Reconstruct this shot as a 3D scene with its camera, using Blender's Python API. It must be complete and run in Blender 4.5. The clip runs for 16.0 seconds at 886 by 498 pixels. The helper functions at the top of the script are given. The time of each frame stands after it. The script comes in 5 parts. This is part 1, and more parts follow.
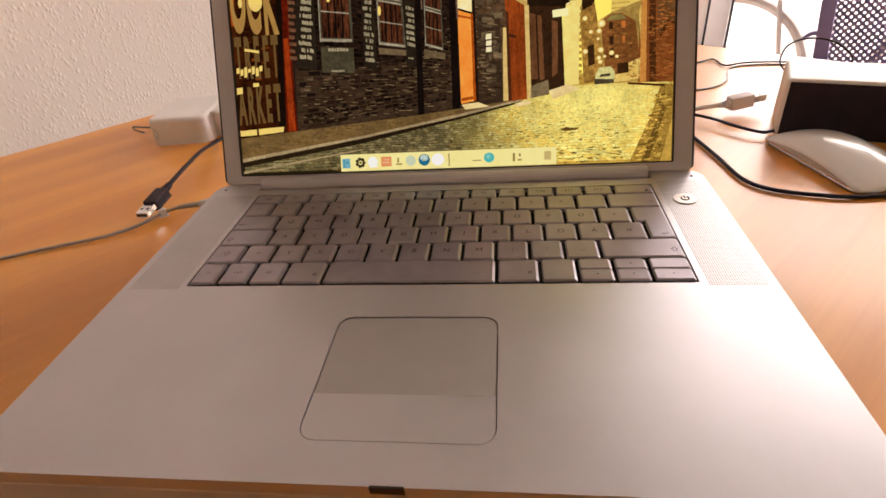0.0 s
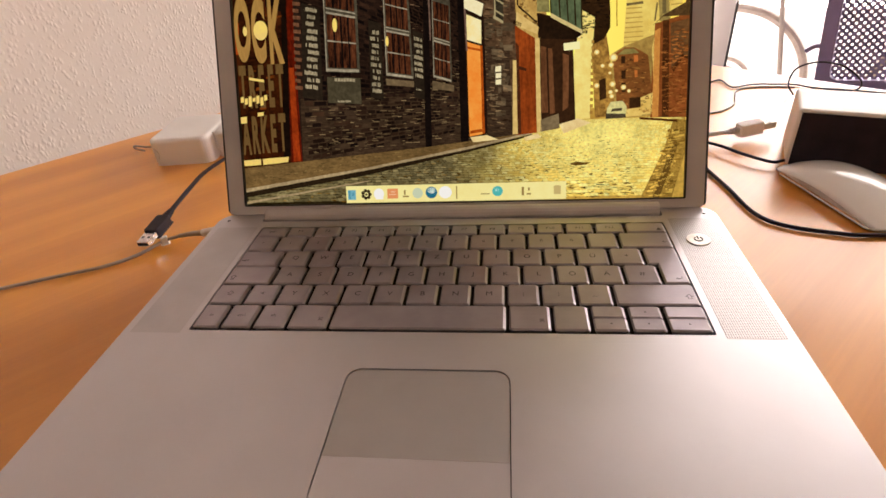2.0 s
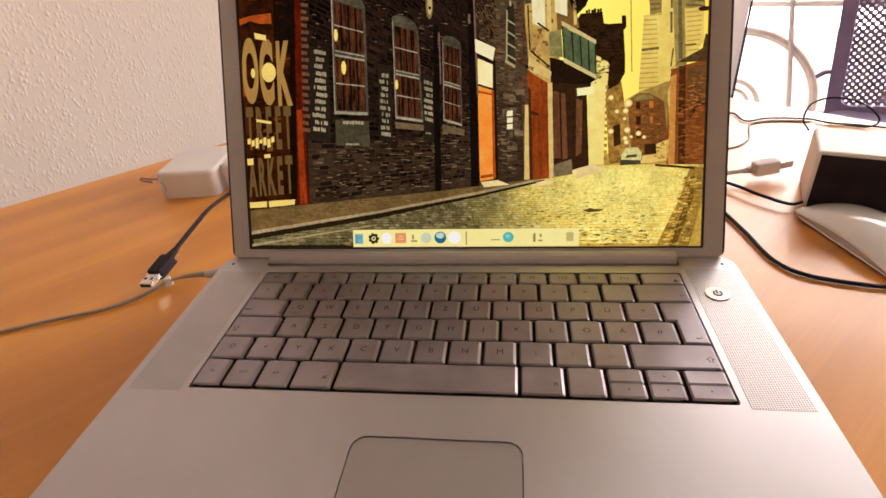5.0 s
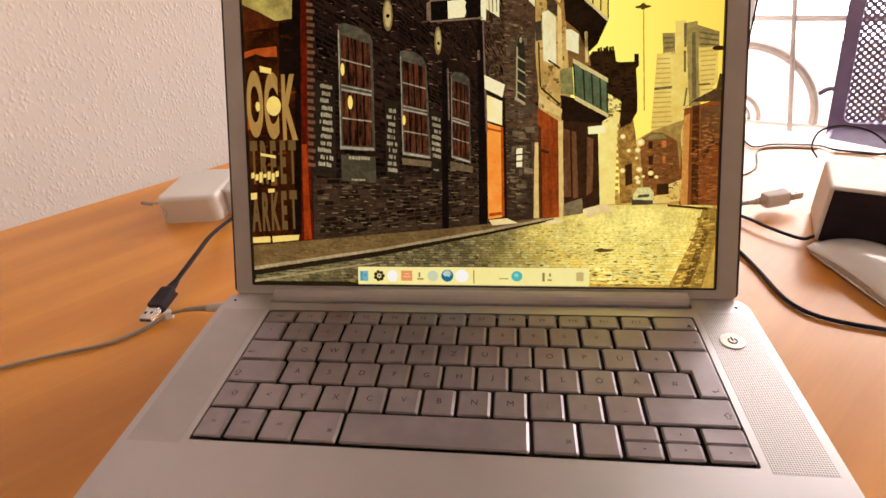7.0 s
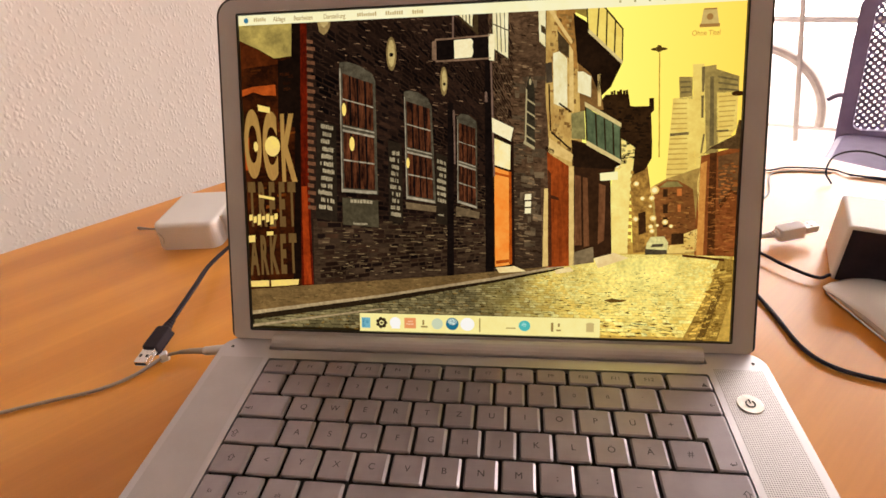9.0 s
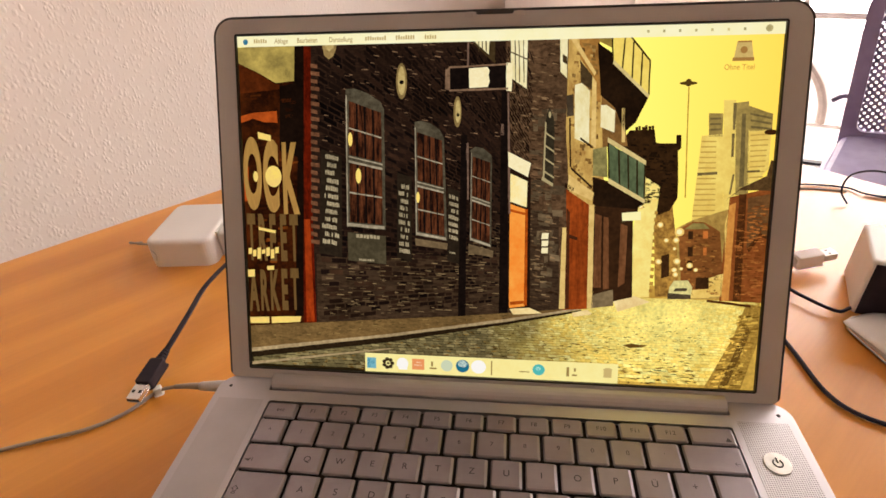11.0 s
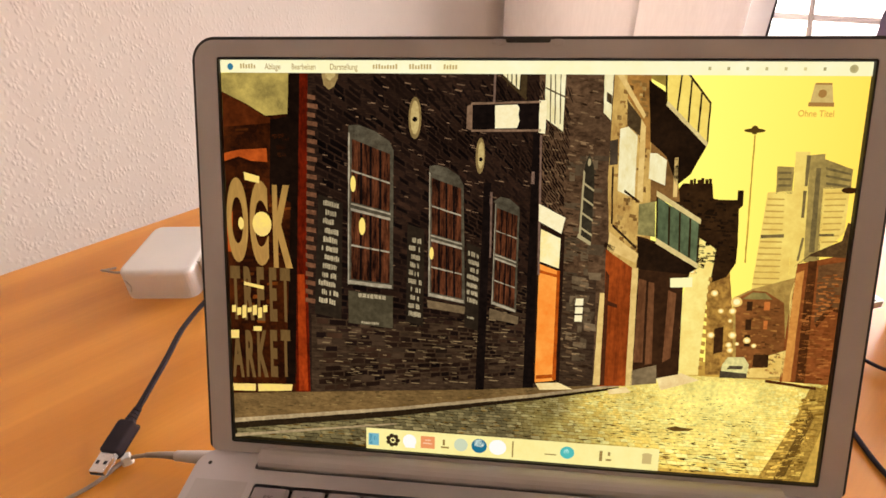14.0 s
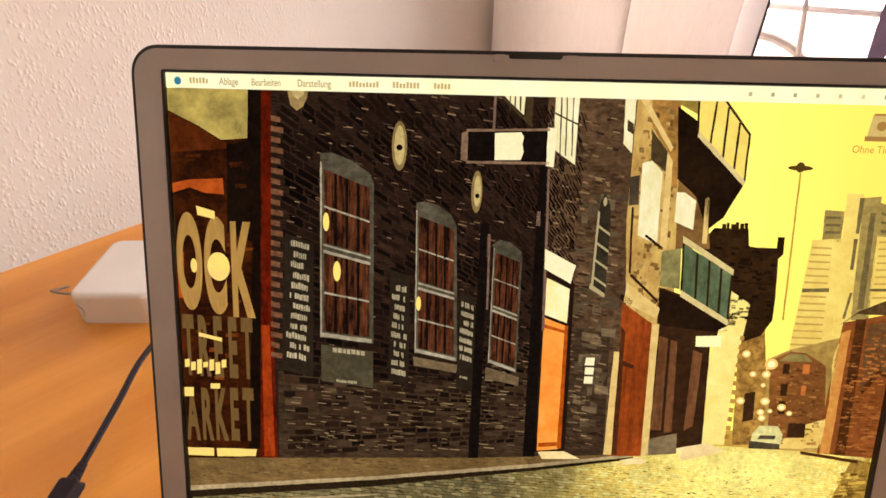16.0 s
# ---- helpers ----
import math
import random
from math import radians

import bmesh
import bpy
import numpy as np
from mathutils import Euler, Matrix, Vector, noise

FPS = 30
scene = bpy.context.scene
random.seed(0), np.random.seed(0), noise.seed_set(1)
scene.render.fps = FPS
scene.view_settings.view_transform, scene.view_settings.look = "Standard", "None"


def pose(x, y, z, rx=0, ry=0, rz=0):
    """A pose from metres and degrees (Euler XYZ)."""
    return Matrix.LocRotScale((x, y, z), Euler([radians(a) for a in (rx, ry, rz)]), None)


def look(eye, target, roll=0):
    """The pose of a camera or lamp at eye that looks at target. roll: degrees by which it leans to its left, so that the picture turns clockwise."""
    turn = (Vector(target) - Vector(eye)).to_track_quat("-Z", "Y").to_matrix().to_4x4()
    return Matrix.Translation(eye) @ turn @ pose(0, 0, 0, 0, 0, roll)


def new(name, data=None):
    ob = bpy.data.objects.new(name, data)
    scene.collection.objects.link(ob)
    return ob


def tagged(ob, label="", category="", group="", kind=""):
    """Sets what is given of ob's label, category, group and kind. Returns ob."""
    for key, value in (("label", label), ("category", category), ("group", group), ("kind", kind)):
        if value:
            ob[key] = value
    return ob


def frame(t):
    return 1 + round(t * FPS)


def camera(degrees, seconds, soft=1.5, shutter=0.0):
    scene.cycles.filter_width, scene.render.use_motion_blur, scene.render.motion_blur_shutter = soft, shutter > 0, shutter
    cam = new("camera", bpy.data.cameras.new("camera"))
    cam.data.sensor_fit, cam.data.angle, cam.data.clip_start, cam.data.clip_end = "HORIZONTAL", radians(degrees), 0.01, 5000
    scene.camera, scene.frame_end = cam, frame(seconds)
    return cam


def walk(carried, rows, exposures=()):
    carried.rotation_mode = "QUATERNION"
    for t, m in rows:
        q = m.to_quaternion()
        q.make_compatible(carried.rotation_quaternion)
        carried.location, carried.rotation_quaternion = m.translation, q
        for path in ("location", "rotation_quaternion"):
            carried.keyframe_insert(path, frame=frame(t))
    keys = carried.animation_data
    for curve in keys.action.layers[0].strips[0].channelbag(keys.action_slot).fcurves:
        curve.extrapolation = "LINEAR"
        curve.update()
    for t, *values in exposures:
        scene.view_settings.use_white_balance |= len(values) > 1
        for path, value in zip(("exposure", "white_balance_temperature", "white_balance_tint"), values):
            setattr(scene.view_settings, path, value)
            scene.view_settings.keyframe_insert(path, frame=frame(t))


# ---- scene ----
cam = camera(79, 16.0, 1.6)
PATH = [
    (0.0, (0.0452, -0.2266, 0.9522), (-0.0782, 0.6018, 0.4058), -5.57),
    (0.5, (0.0428, -0.2210, 0.9586), (-0.0779, 0.6049, 0.4080), -5.48),
    (1.0, (0.0403, -0.2161, 0.9628), (-0.0779, 0.6107, 0.4129), -5.18),
    (1.5, (0.0402, -0.2120, 0.9650), (-0.0808, 0.6170, 0.4190), -5.17),
    (2.0, (0.0386, -0.2079, 0.9689), (-0.0822, 0.6220, 0.4243), -5.02),
    (2.5, (0.0384, -0.2042, 0.9716), (-0.0857, 0.6274, 0.4303), -5.07),
    (3.0, (0.0378, -0.2001, 0.9745), (-0.0880, 0.6328, 0.4357), -5.03),
    (3.5, (0.0372, -0.1961, 0.9775), (-0.0907, 0.6377, 0.4404), -5.10),
    (4.0, (0.0367, -0.1924, 0.9796), (-0.0936, 0.6438, 0.4470), -5.11),
    (6.5, (0.0316, -0.1763, 0.9917), (-0.1021, 0.6746, 0.4836), -4.58),
    (7.0, (0.0291, -0.1695, 0.9980), (-0.1016, 0.6800, 0.4869), -4.38),
    (7.5, (0.0273, -0.1634, 1.0034), (-0.1017, 0.6860, 0.4917), -4.28),
    (8.0, (0.0274, -0.1566, 1.0095), (-0.1046, 0.6923, 0.4978), -4.36),
    (8.5, (0.0268, -0.1480, 1.0157), (-0.1071, 0.6981, 0.4997), -4.34),
    (9.0, (0.0247, -0.1392, 1.0223), (-0.1084, 0.7033, 0.5003), -4.25),
    (11.5, (0.0068, -0.0971, 1.0444), (-0.1119, 0.7294, 0.4941), -3.14),
    (12.0, (0.0032, -0.0875, 1.0463), (-0.1143, 0.7369, 0.4927), -3.05),
    (12.5, (0.0007, -0.0795, 1.0465), (-0.1168, 0.7463, 0.4949), -2.91),
    (13.0, (-0.0035, -0.0698, 1.0467), (-0.1157, 0.7573, 0.4959), -2.54),
    (13.5, (-0.0072, -0.0586, 1.0478), (-0.1149, 0.7660, 0.4925), -2.16),
    (14.0, (-0.0106, -0.0467, 1.0489), (-0.1127, 0.7751, 0.4884), -1.74),
    (14.5, (-0.0118, -0.0368, 1.0473), (-0.1128, 0.7877, 0.4904), -1.40),
    (15.0, (-0.0154, -0.0246, 1.0464), (-0.1063, 0.8005, 0.4888), -0.66),
    (15.5, (-0.0178, -0.0108, 1.0482), (-0.0983, 0.8066, 0.4779), -0.36),
    (16.0, (-0.0173, 0.0043, 1.0497), (-0.0931, 0.8122, 0.4653), -0.44),
]
walk(cam, [(t, look(eye, target, roll)) for t, eye, target, roll in PATH],
     [(0.0, -0.18), (4.0, -0.16), (9.0, -0.06), (12.5, -0.04), (14.0, 0.04), (16.0, 0.14)])

# ---- daylight ----
world = bpy.data.worlds.new("sky")
scene.world = world
world.use_nodes = True
sky = world.node_tree.nodes.new("ShaderNodeTexSky")
sky.sky_type, sky.sun_disc = "NISHITA", False
sky.sun_elevation, sky.sun_rotation = radians(38), radians(40)
world.node_tree.nodes["Background"].inputs["Strength"].default_value = 0.12
world.node_tree.links.new(sky.outputs[0], world.node_tree.nodes["Background"].inputs["Color"])
BACKDROP_STRENGTH = 12.0

# ---- helpers of this scene ----
DESK = 0.75            # desk top
TOP = 0.778            # laptop's upper surface
ROOM = pose(-0.02, 2.1, 0, 0, 0, -20)          # origin: room corner; x along the window wall, y outwards
HOMES = {}


def lin(r, g, b):
    """Linear colour from 0..255 display values."""
    return tuple(((c / 255 + 0.055) / 1.055) ** 2.4 if c > 10 else c / 255 / 12.92 for c in (r, g, b)) + (1.0,)


def thing(name, at, label, category, group="", kind=""):
    ob = new(name)
    ob.empty_display_size = 0.02
    m = at if isinstance(at, Matrix) else Matrix.Translation(at)
    ob.matrix_basis = m
    HOMES[ob] = m
    return tagged(ob, label, category, group, kind)


def part(name, bm, material, parent=None, label="", at=None, smooth=False):
    """One mesh object. Its vertices are in metres of the world, or of the pose 'at'."""
    me = bpy.data.meshes.new(name)
    bmesh.ops.recalc_face_normals(bm, faces=bm.faces)
    bm.to_mesh(me)
    bm.free()
    me.materials.append(material)
    if smooth:
        for p in me.polygons:
            p.use_smooth = True
    ob = new(name, me)
    m = at or Matrix()
    if parent:
        ob.parent = parent
        ob.matrix_parent_inverse = HOMES[parent].inverted()
    ob.matrix_basis = m
    HOMES[ob] = m
    if label:
        tagged(ob, label)
    return ob


def structure(name, bm, material, label, at=None, category=""):
    ob = part(name, bm, material, None, "", at)
    return tagged(ob, label, category or name.split("_")[0], "", "structure")


def box(x0, y0, z0, x1, y1, z1, bevel=0.0, segs=2, bm=None):
    bm = bm or bmesh.new()
    geo = bmesh.ops.create_cube(bm, size=1.0)["verts"]
    for v in geo:
        v.co = Vector(((x0 + x1) / 2 + v.co.x * (x1 - x0), (y0 + y1) / 2 + v.co.y * (y1 - y0), (z0 + z1) / 2 + v.co.z * (z1 - z0)))
    if bevel:
        edges = list({e for v in geo for e in v.link_edges})
        bmesh.ops.bevel(bm, geom=edges, offset=bevel, segments=segs, affect="EDGES", profile=0.5)
    return bm


def outline(x0, y0, x1, y1, r, n=6):
    """Corner-rounded rectangle, counter-clockwise."""
    pts = []
    for cx, cy, a in ((x1 - r, y0 + r, -90), (x1 - r, y1 - r, 0), (x0 + r, y1 - r, 90), (x0 + r, y0 + r, 180)):
        for i in range(n + 1):
            b = radians(a + 90 * i / n)
            pts.append((cx + r * math.cos(b), cy + r * math.sin(b)))
    return pts


def plate(outer, holes, z0, z1, bm=None):
    """A plate with holes through it."""
    bm = bm or bmesh.new()
    faces = []
    for z in (z0, z1):
        edges = []
        for loop in (outer, *holes):
            vs = [bm.verts.new((x, y, z)) for x, y in loop]
            edges += [bm.edges.new((vs[i - 1], vs[i])) for i in range(len(vs))]
        if holes:
            bmesh.ops.triangle_fill(bm, edges=edges, use_beauty=True)
        else:
            bm.faces.new(vs)
        faces.append(edges)
    for a, b in zip(*faces):
        (p, q), (r, s) = a.verts, b.verts
        bm.faces.new((p, q, s, r))
    return bm


def slab(x0, y0, x1, y1, r, z0, z1, bevel=0.0, n=6, segs=2, upper=False):
    bm = plate(outline(x0, y0, x1, y1, r, n), (), z0, z1)
    if bevel:
        bm.normal_update()
        edges = [e for e in bm.edges if abs(e.verts[0].co.z - e.verts[1].co.z) < 1e-7 and len(e.link_faces) == 2 and (not upper or e.verts[0].co.z > (z0 + z1) / 2)]
        bmesh.ops.bevel(bm, geom=edges, offset=bevel, segments=segs, affect="EDGES", profile=0.5)
    return bm


def spline(pts, steps=8):
    pts = [Vector(p) for p in pts]
    ext = [2 * pts[0] - pts[1], *pts, 2 * pts[-1] - pts[-2]]
    out = []
    for i in range(len(pts) - 1):
        a, b, c, d = ext[i:i + 4]
        for k in range(steps):
            t = k / steps
            out.append(0.5 * ((2 * b) + (c - a) * t + (2 * a - 5 * b + 4 * c - d) * t * t + (3 * b - a - 3 * c + d) * t ** 3))
    return out + [pts[-1]]


def tube(pts, radius, sides=10, steps=8, bm=None, flat=1.0):
    """A round cable or bar along a smooth line; radius may be one number for each point of the smooth line's ends."""
    bm = bm or bmesh.new()
    line = spline(pts, steps) if steps > 1 else [Vector(p) for p in pts]
    r0, r1 = radius if isinstance(radius, tuple) else (radius, radius)
    rings, side = [], Vector((0.3, 0.2, 0.93))
    for i, p in enumerate(line):
        way = (line[min(i + 1, len(line) - 1)] - line[max(i - 1, 0)]).normalized()
        side = (side - way * side.dot(way)).normalized()
        other = way.cross(side)
        r = r0 + (r1 - r0) * i / (len(line) - 1)
        rings.append([bm.verts.new(p + r * (math.cos(2 * math.pi * k / sides) * side * flat + math.sin(2 * math.pi * k / sides) * other)) for k in range(sides)])
    for a, b in zip(rings, rings[1:]):
        for k in range(sides):
            bm.faces.new((a[k - 1], a[k], b[k], b[k - 1]))
    bm.faces.new(rings[0][::-1])
    bm.faces.new(rings[-1])
    return bm


# ---- materials ----
def material(name, colour, rough=0.5, metal=0.0, colour2=None, scale=20.0, stretch=(1, 1, 1), bump=0.0, bump_scale=200.0, coat=0.0, rough2=None, detail=4.0, contrast=(0.35, 0.65)):
    m = bpy.data.materials.new(name)
    m.use_nodes = True
    nodes, links = m.node_tree.nodes, m.node_tree.links
    b = nodes["Principled BSDF"]
    b.inputs["Base Color"].default_value = (*colour[:3], 1)
    b.inputs["Roughness"].default_value = rough
    b.inputs["Metallic"].default_value = metal
    b.inputs["Coat Weight"].default_value = coat
    b.inputs["Coat Roughness"].default_value = 0.12
    co = nodes.new("ShaderNodeTexCoord")
    mp = nodes.new("ShaderNodeMapping")
    mp.inputs["Scale"].default_value = stretch
    links.new(co.outputs["Object"], mp.inputs["Vector"])
    if colour2:
        n = nodes.new("ShaderNodeTexNoise")
        n.inputs["Scale"].default_value, n.inputs["Detail"].default_value = scale, detail
        ramp = nodes.new("ShaderNodeValToRGB")
        ramp.color_ramp.elements[0].position, ramp.color_ramp.elements[1].position = contrast
        ramp.color_ramp.elements[0].color, ramp.color_ramp.elements[1].color = (*colour[:3], 1), (*colour2[:3], 1)
        links.new(mp.outputs[0], n.inputs["Vector"])
        links.new(n.outputs["Fac"], ramp.inputs["Fac"])
        links.new(ramp.outputs["Color"], b.inputs["Base Color"])
        if rough2 is not None:
            rr = nodes.new("ShaderNodeMapRange")
            rr.inputs["To Min"].default_value, rr.inputs["To Max"].default_value = rough, rough2
            links.new(n.outputs["Fac"], rr.inputs["Value"])
            links.new(rr.outputs[0], b.inputs["Roughness"])
    if bump:
        n2 = nodes.new("ShaderNodeTexNoise")
        n2.inputs["Scale"].default_value, n2.inputs["Detail"].default_value = bump_scale, 3.0
        bp = nodes.new("ShaderNodeBump")
        bp.inputs["Strength"].default_value, bp.inputs["Distance"].default_value = bump, 0.002
        links.new(mp.outputs[0], n2.inputs["Vector"])
        links.new(n2.outputs["Fac"], bp.inputs["Height"])
        links.new(bp.outputs[0], b.inputs["Normal"])
    return m


ALU = material("bead_blasted_aluminium", (0.545, 0.53, 0.555), 0.36, 0.90, (0.595, 0.58, 0.605), 14, bump=0.02, bump_scale=3000, rough2=0.46)
ALU_LID = material("lid_aluminium", (0.50, 0.47, 0.47), 0.5, 0.5, (0.55, 0.52, 0.51), 25, bump=0.02, bump_scale=2500)
SPEAKER = material("fine_perforated_aluminium", (0.490, 0.475, 0.490), 0.46, 0.85, (0.535, 0.52, 0.535), 40, bump=0.05, bump_scale=1400)
PAD = material("trackpad_finish", (0.42, 0.40, 0.39), 0.5, 0.6, (0.45, 0.43, 0.42), 30)
KEY = material("silver_key_plastic", (0.350, 0.316, 0.348), 0.32, 0.55, (0.405, 0.368, 0.402), 60, bump=0.02, bump_scale=2000)
LEGEND = material("key_print", (0.06, 0.055, 0.06), 0.6)
DARK = material("dark_gasket", (0.02, 0.018, 0.018), 0.6)
WELL = material("key_well", (0.014, 0.012, 0.012), 0.8)
BUTTON = material("pale_button_metal", (0.80, 0.78, 0.74), 0.38, 0.55, (0.66, 0.64, 0.60), 220, rough2=0.55)
CHROME = material("metal_shell", (0.75, 0.74, 0.73), 0.25, 1.0, (0.68, 0.67, 0.66), 80)
WHITE = material("white_plastic", (0.80, 0.79, 0.77), 0.3, 0, (0.76, 0.75, 0.73), 15, coat=0.3)
GLOSSWHITE = material("polished_white_plastic", (0.86, 0.85, 0.83), 0.22, 0, (0.83, 0.82, 0.80), 15, coat=0.6)
PLUGWHITE = material("translucent_white_plastic", (0.84, 0.83, 0.81), 0.4, 0, (0.80, 0.79, 0.77), 30)
GREYWHITE = material("grey_white_rubber", (0.58, 0.56, 0.54), 0.5, 0, (0.5, 0.48, 0.46), 40)
BLACK = material("black_rubber", (0.017, 0.012, 0.017), 0.58, 0, (0.028, 0.021, 0.028), 50)
BLACK.node_tree.nodes["Principled BSDF"].inputs["Specular IOR Level"].default_value = 0.18
BLACKBOX = material("black_card", (0.020, 0.014, 0.022), 0.75, 0, (0.030, 0.022, 0.032), 60)
BLACKBOX.node_tree.nodes["Principled BSDF"].inputs["Specular IOR Level"].default_value = 0.2
WHITECARD = material("white_card", (0.82, 0.80, 0.76), 0.5, 0, (0.76, 0.74, 0.70), 12)
PAINT = material("white_paint", (0.80, 0.78, 0.75), 0.4, 0, (0.74, 0.72, 0.69), 6)
CEIL = material("ceiling_paint", (0.80, 0.78, 0.75), 0.8, 0, (0.77, 0.75, 0.72), 3)
# Iron of the bars, with the daylight's glare put into its colour.
IRON = material("glare_lightened_iron", (0.40, 0.34, 0.30), 0.5, 0.1, (0.50, 0.43, 0.38), 20)
# Rails are paled further, as if washed out by the glare.
RAIL = material("glare_paled_rail", (0.66, 0.60, 0.57), 0.5, 0.1, (0.72, 0.66, 0.62), 20)
# Dark plastic, lifted to purple-grey for the window's glare and colour fringing.
CHAIR = material("glare_tinted_plastic", (0.32, 0.27, 0.49), 0.5, 0, (0.37, 0.315, 0.54), 30)
def translucent(m):
    """Lets some daylight through the weave; on the plug, lifts its shaded side."""
    nodes, links = m.node_tree.nodes, m.node_tree.links
    t, mix = nodes.new("ShaderNodeBsdfTranslucent"), nodes.new("ShaderNodeMixShader")
    t.inputs["Color"].default_value = (0.80, 0.74, 0.70, 1)
    mix.inputs["Fac"].default_value = 0.42
    links.new(nodes["Principled BSDF"].outputs[0], mix.inputs[1])
    links.new(t.outputs[0], mix.inputs[2])
    links.new(mix.outputs[0], nodes["Material Output"].inputs["Surface"])
    return m


# Brightens the plug's backlit face from within the material.
PLUGWHITE = translucent(PLUGWHITE)
CLOTH = material("curtain_cloth", (0.80, 0.76, 0.72), 0.9, 0, (0.74, 0.70, 0.66), 120, (1, 1, 0.2), bump=0.1, bump_scale=900)
# For walls out of view: dims bounced light, warms what the aluminium reflects.
BOUNCE_WALL = material("bounce_dimming_sand", (0.42, 0.345, 0.235), 0.8, 0, (0.46, 0.385, 0.27), 3)
FLOOR = material("laminate_floor", (0.28, 0.18, 0.10), 0.45, 0, (0.36, 0.24, 0.14), 4, (1, 8, 1))
CABLEGREY = material("pale_cable", (0.40, 0.34, 0.28), 0.5, 0, (0.33, 0.28, 0.23), 60)


def wood():
    """Beech laminate: long soft grain, fine pores, glossy lacquer."""
    m = material("beech_laminate", (0.69, 0.272, 0.034), 0.34, 0, (0.83, 0.365, 0.057), 2.2, (10, 1.0, 1), bump=0.015, bump_scale=300, coat=0.2, rough2=0.4)
    nodes, links = m.node_tree.nodes, m.node_tree.links
    ramp = next(n for n in nodes if n.type == "VALTORGB")
    b = nodes["Principled BSDF"]
    fine = nodes.new("ShaderNodeTexNoise")
    fine.inputs["Scale"].default_value, fine.inputs["Detail"].default_value = 14, 6
    mp = nodes.new("ShaderNodeMapping")
    mp.inputs["Scale"].default_value = (30, 1, 1)
    co = next(n for n in nodes if n.type == "TEX_COORD")
    mix = nodes.new("ShaderNodeMixRGB")
    mix.blend_type = "MULTIPLY"
    mix.inputs["Fac"].default_value = 0.13
    links.new(co.outputs["Object"], mp.inputs["Vector"])
    links.new(mp.outputs[0], fine.inputs["Vector"])
    links.new(ramp.outputs["Color"], mix.inputs["Color1"])
    r2 = nodes.new("ShaderNodeValToRGB")
    r2.color_ramp.elements[0].position, r2.color_ramp.elements[1].position = 0.35, 0.6
    r2.color_ramp.elements[0].color, r2.color_ramp.elements[1].color = (0.72, 0.66, 0.6, 1), (1, 1, 1, 1)
    links.new(fine.outputs["Fac"], r2.inputs["Fac"])
    links.new(r2.outputs["Color"], mix.inputs["Color2"])
    links.new(mix.outputs["Color"], b.inputs["Base Color"])
    return m


WOOD = wood()


def woodchip():
    """Woodchip wallpaper: off-white paint over scattered raised chips."""
    m = material("woodchip_wallpaper", (0.712, 0.657, 0.608), 0.75, 0, (0.752, 0.697, 0.648), 3)
    nodes, links = m.node_tree.nodes, m.node_tree.links
    b = nodes["Principled BSDF"]
    co = next(n for n in nodes if n.type == "TEX_COORD")
    mp = nodes.new("ShaderNodeMapping")
    mp.inputs["Scale"].default_value = (1, 1.0, 0.72)
    warp = nodes.new("ShaderNodeTexNoise")
    warp.inputs["Scale"].default_value = 60
    add = nodes.new("ShaderNodeVectorMath")
    add.operation = "MULTIPLY_ADD"
    add.inputs[1].default_value = (0.010, 0.010, 0.010)
    vo = nodes.new("ShaderNodeTexVoronoi")
    vo.inputs["Scale"].default_value = 165
    ramp = nodes.new("ShaderNodeValToRGB")
    ramp.color_ramp.elements[0].position, ramp.color_ramp.elements[1].position = 0.10, 0.55
    ramp.color_ramp.elements[0].color, ramp.color_ramp.elements[1].color = (1, 1, 1, 1), (0, 0, 0, 1)
    fine = nodes.new("ShaderNodeTexNoise")
    fine.inputs["Scale"].default_value, fine.inputs["Detail"].default_value = 55, 3
    keep = nodes.new("ShaderNodeValToRGB")
    keep.color_ramp.elements[0].position, keep.color_ramp.elements[1].position = 0.36, 0.66
    mul = nodes.new("ShaderNodeMath")
    mul.operation = "MULTIPLY"
    bp = nodes.new("ShaderNodeBump")
    bp.inputs["Strength"].default_value, bp.inputs["Distance"].default_value = 0.46, 0.0021
    links.new(co.outputs["Object"], mp.inputs["Vector"])
    links.new(mp.outputs[0], warp.inputs["Vector"])
    links.new(warp.outputs["Color"], add.inputs[0])
    links.new(mp.outputs[0], add.inputs[2])
    links.new(add.outputs[0], vo.inputs["Vector"])
    links.new(vo.outputs["Distance"], ramp.inputs["Fac"])
    links.new(mp.outputs[0], fine.inputs["Vector"])
    links.new(fine.outputs["Fac"], keep.inputs["Fac"])
    links.new(ramp.outputs["Color"], mul.inputs[0])
    links.new(keep.outputs["Color"], mul.inputs[1])
    links.new(mul.outputs[0], bp.inputs["Height"])
    links.new(bp.outputs[0], b.inputs["Normal"])
    return m


WALLPAPER = woodchip()


def glowing(name, colour, strength):
    m = bpy.data.materials.new(name)
    m.use_nodes = True
    m.node_tree.nodes.remove(m.node_tree.nodes["Principled BSDF"])
    e = m.node_tree.nodes.new("ShaderNodeEmission")
    e.inputs["Color"].default_value, e.inputs["Strength"].default_value = (*colour[:3], 1), strength
    m.node_tree.links.new(e.outputs[0], m.node_tree.nodes["Material Output"].inputs["Surface"])
    return m


# ---- the room ----
# WX0 to WXM is an unseen pane, added to backlight the curtain.
WX0, WXM, WX1, WZ0, WZ1 = 0.13, 0.80, 3.0, 0.12, 2.25        # window opening along the window wall
structure("floor", box(-0.2, -4.2, -0.1, 4.2, 0.3, 0.0), FLOOR, "brown laminate floor of the room", ROOM)
structure("ceiling", box(-0.2, -4.2, 2.5, 4.2, 0.3, 2.6), CEIL, "plain white painted ceiling", ROOM)
